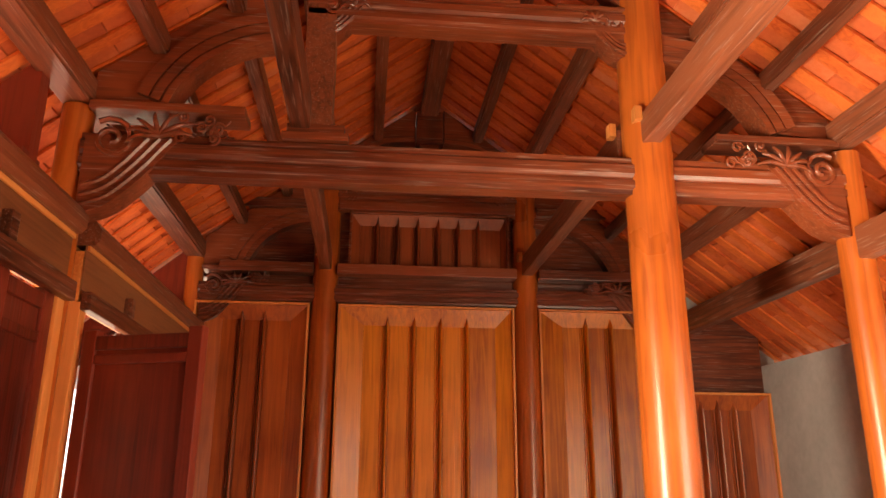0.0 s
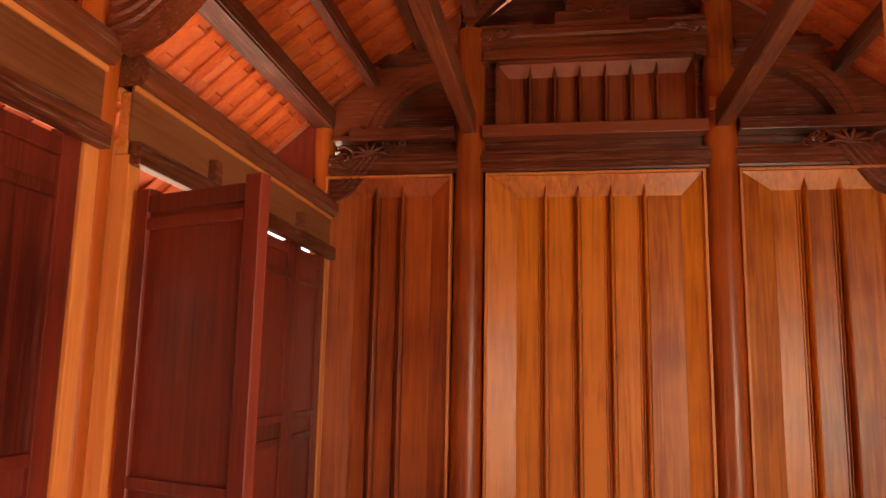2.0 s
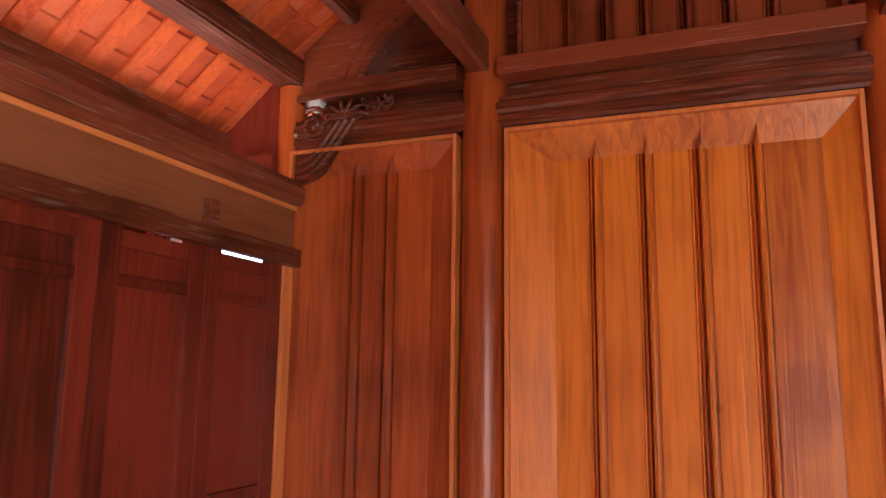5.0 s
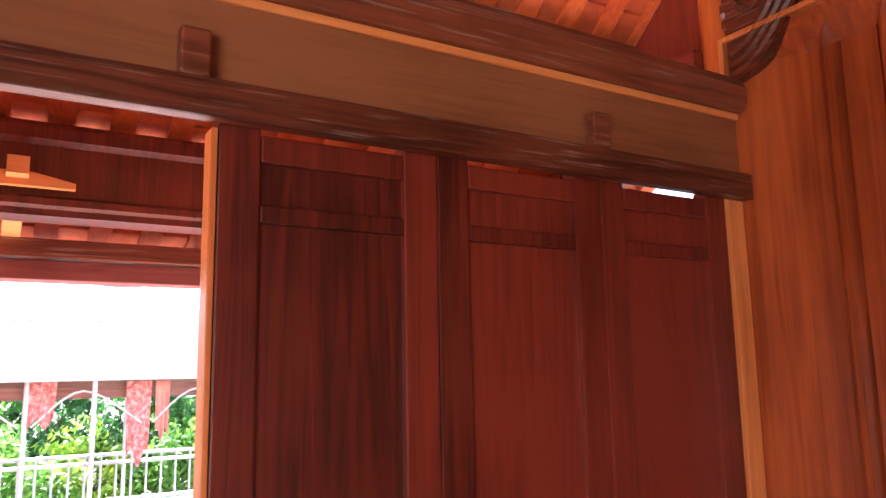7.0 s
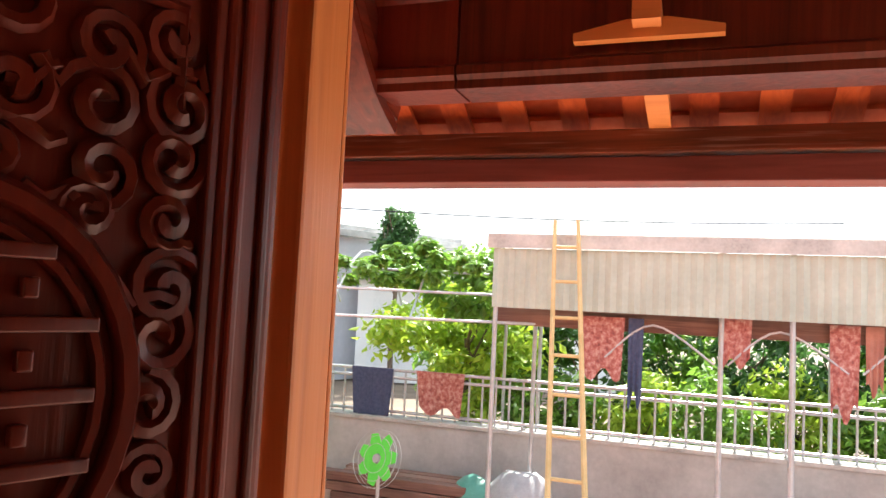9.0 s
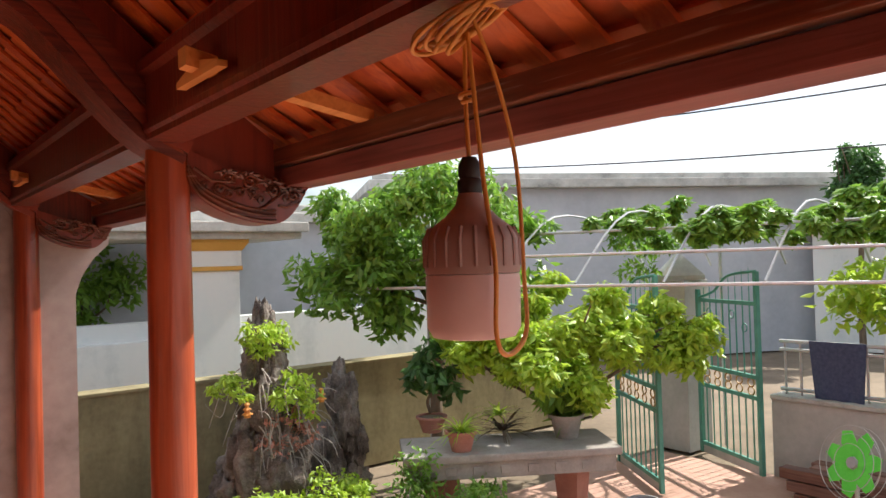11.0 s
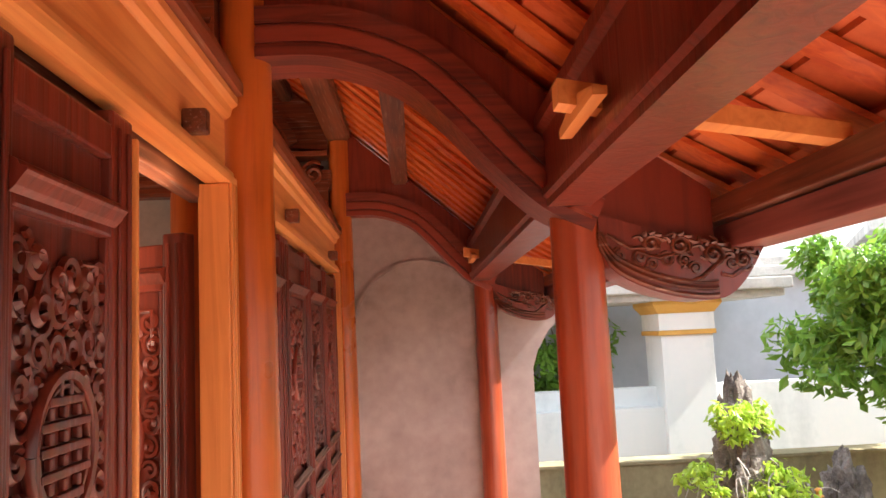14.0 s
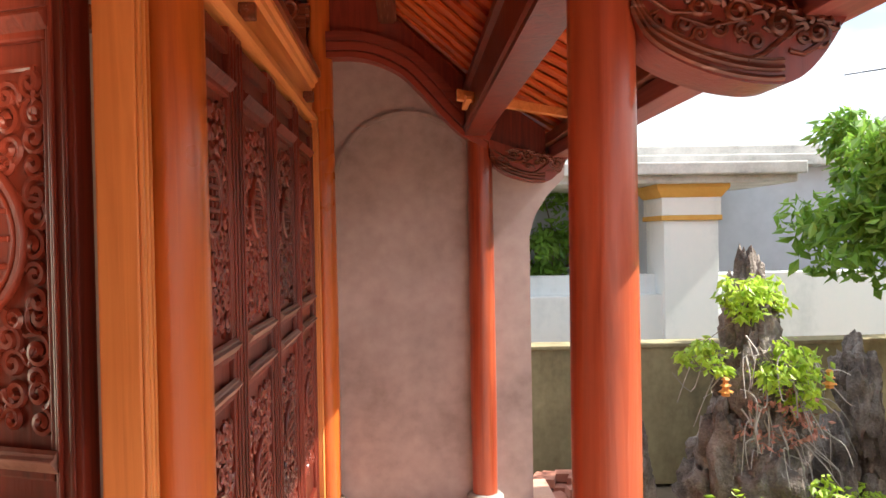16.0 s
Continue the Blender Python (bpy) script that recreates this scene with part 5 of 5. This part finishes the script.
lathe(bm, [(0.045, -0.1), (0.05, -0.02), (0.04, 0.02)], 14)
part("motor", bm, GREY_PLASTIC, hub)
t = thing("timber_stack", "stack of weathered timber by the courtyard wall", "timber", (-8.1, 0.9, GZ))
for k in range(9):
    part("plank", boxed(-0.25 + 0.16 * (k % 3), -0.12 + 0.16 * (k % 3), -0.75 + 0.06 * (k % 4), 0.8, 0.005 + 0.1 * (k // 3), 0.095 + 0.1 * (k // 3), 0.008), LEDGE, t)

# ---- vine trellis ----
t = thing("vine_trellis", "steel pipe trellis with climbing green vines", "trellis")
for a, b in (((-5.6, -3.0, 1.75), (-8.4, 3.2, 1.75)), ((-6.6, -3.2, 1.98), (-9.2, 2.6, 1.98)), ((-5.4, -2.4, 1.5), (-8.0, 3.0, 1.5)), ((-8.6, -2.6, 2.1), (-9.9, 2.0, 2.1))):
    bm = bmesh.new()
    tube(bm, [a, b], 0.014, 6)
    part("pipe", bm, STEEL, t)
for k in range(6):
    bm = bmesh.new()
    y = -1.8 + k * 0.75
    tube(bm, bez([(-6.5 - k * 0.25, y, 1.5), (-7.4 - k * 0.25, y - 0.1, 2.15), (-8.6 - k * 0.2, y - 0.2, 2.0), (-9.0 - k * 0.2, y - 0.2, 1.6)], 5), 0.012, 6)
    part("hoop", bm, STEEL, t)
for x, y in ((-9.3, -1.2), (-9.6, 1.6), (-6.5, -2.9)):
    bm = bmesh.new()
    tube(bm, [(x, y, GZ), (x, y, 2.1)], 0.02, 6)
    part("upright", bm, STEEL, t)
rng = random.Random(77)
crown(t, [((-8.9, 0.4, 2.12), (0.9, 1.9, 0.22), 12000, 0.11), ((-8.2, -1.0, 2.05), (0.8, 1.1, 0.2), 5200, 0.1), ((-7.9, 0.6, 2.0), (0.6, 1.3, 0.16), 4200, 0.1), ((-8.4, -1.6, 1.8), (0.35, 0.4, 0.35), 500, 0.1), ((-9.4, 1.4, 1.9), (0.6, 0.8, 0.45), 1500, 0.13)], GREEN_LEAF, rng, "vine")


# ---- neighbouring houses ----
def house(name, label, at, turn, w, d, h, material, slab=0.18):
    t = thing(name, label, "house", at)
    t.rotation_euler.z = radians(turn)
    part("wall", boxed(-w / 2, w / 2, -d, 0, 0, h, 0.01), material, t)
    part("roof", boxed(-w / 2 - 0.2, w / 2 + 0.2, -d - 0.1, 0.25, h, h + slab, 0.02), SLAB, t, "weathered roof slab")
    part("parapet", boxed(-w / 2 - 0.1, w / 2 + 0.1, -0.1, 0.12, h + slab, h + slab + 0.12, 0.02), SLAB, t)
    return t


grey = house("neighbour_house", "blue-grey rendered house with a weathered flat roof", (-15.5, -5.8, GZ), -26, 13, 6, 3.55, BLUEGREY)
grey.rotation_euler.z = radians(-26)
house("neighbour_house", "pale far house behind the gate", (-19, -1.0, GZ), -70, 7, 5, 2.5, WHITE)
white = house("white_house", "white rendered house with grey roof slab behind the wall", (-5.2, -6.4, GZ), 0, 9, 4, 2.75, BLUEGREY, 0.14)
t = thing("terrace_wall", "white rendered terrace wall with stains", "wall", (0, 0, 0), kind="structure")
part("wall", boxed(-10.5, -2.3, -5.35, -5.2, GZ, 1.15, 0.01), WHITE, t)
part("low_wall", boxed(-4.75, -2.3, -5.2, -5.0, GZ, 0.95, 0.01), WHITE, t)
t = thing("white_pillar", "white square pillar with an ochre capital", "pillar", (-4.98, -5.2, GZ))
part("shaft", boxed(-0.28, 0.28, -0.28, 0.28, 0, 2.1, 0.01), WHITE, t)
part("band", boxed(-0.31, 0.31, -0.31, 0.31, 2.1, 2.15, 0.006), YELLOW, t, "ochre band")
part("neck", boxed(-0.3, 0.3, -0.3, 0.3, 2.15, 2.33, 0.006), WHITE, t)
bm = bmesh.new()
lathe(bm, [(0.43, 2.33), (0.52, 2.42), (0.52, 2.46)], 4)
bmesh.ops.rotate(bm, verts=bm.verts, matrix=Matrix.Rotation(radians(45), 3, "Z"))
part("capital", bm, YELLOW, t, "ochre capital")
t = thing("terrace_roof", "grey concrete terrace roof edge on the pillar", "roof", (0, 0, GZ))
part("slab", boxed(-6.0, -2.6, -6.2, -4.75, 2.46, 2.62, 0.02), SLAB, t)
part("lip", boxed(-6.05, -2.55, -4.75, -4.66, 2.54, 2.66, 0.015), SLAB, t)
t = thing("power_line", "thin black overhead cables", "cable")
for a, b, sag in (((-9, -9, 4.0), (-14, 6, 4.2), 0.35), ((-10, -9, 3.6), (-15, 6, 3.3), 0.3)):
    bm = bmesh.new()
    tube(bm, [tuple(np.array(a) + (np.array(b) - np.array(a)) * f - np.array((0, 0, sag * 4 * f * (1 - f)))) for f in np.linspace(0, 1, 20)], 0.012, 5)
    part("cable", bm, BLACK, t)
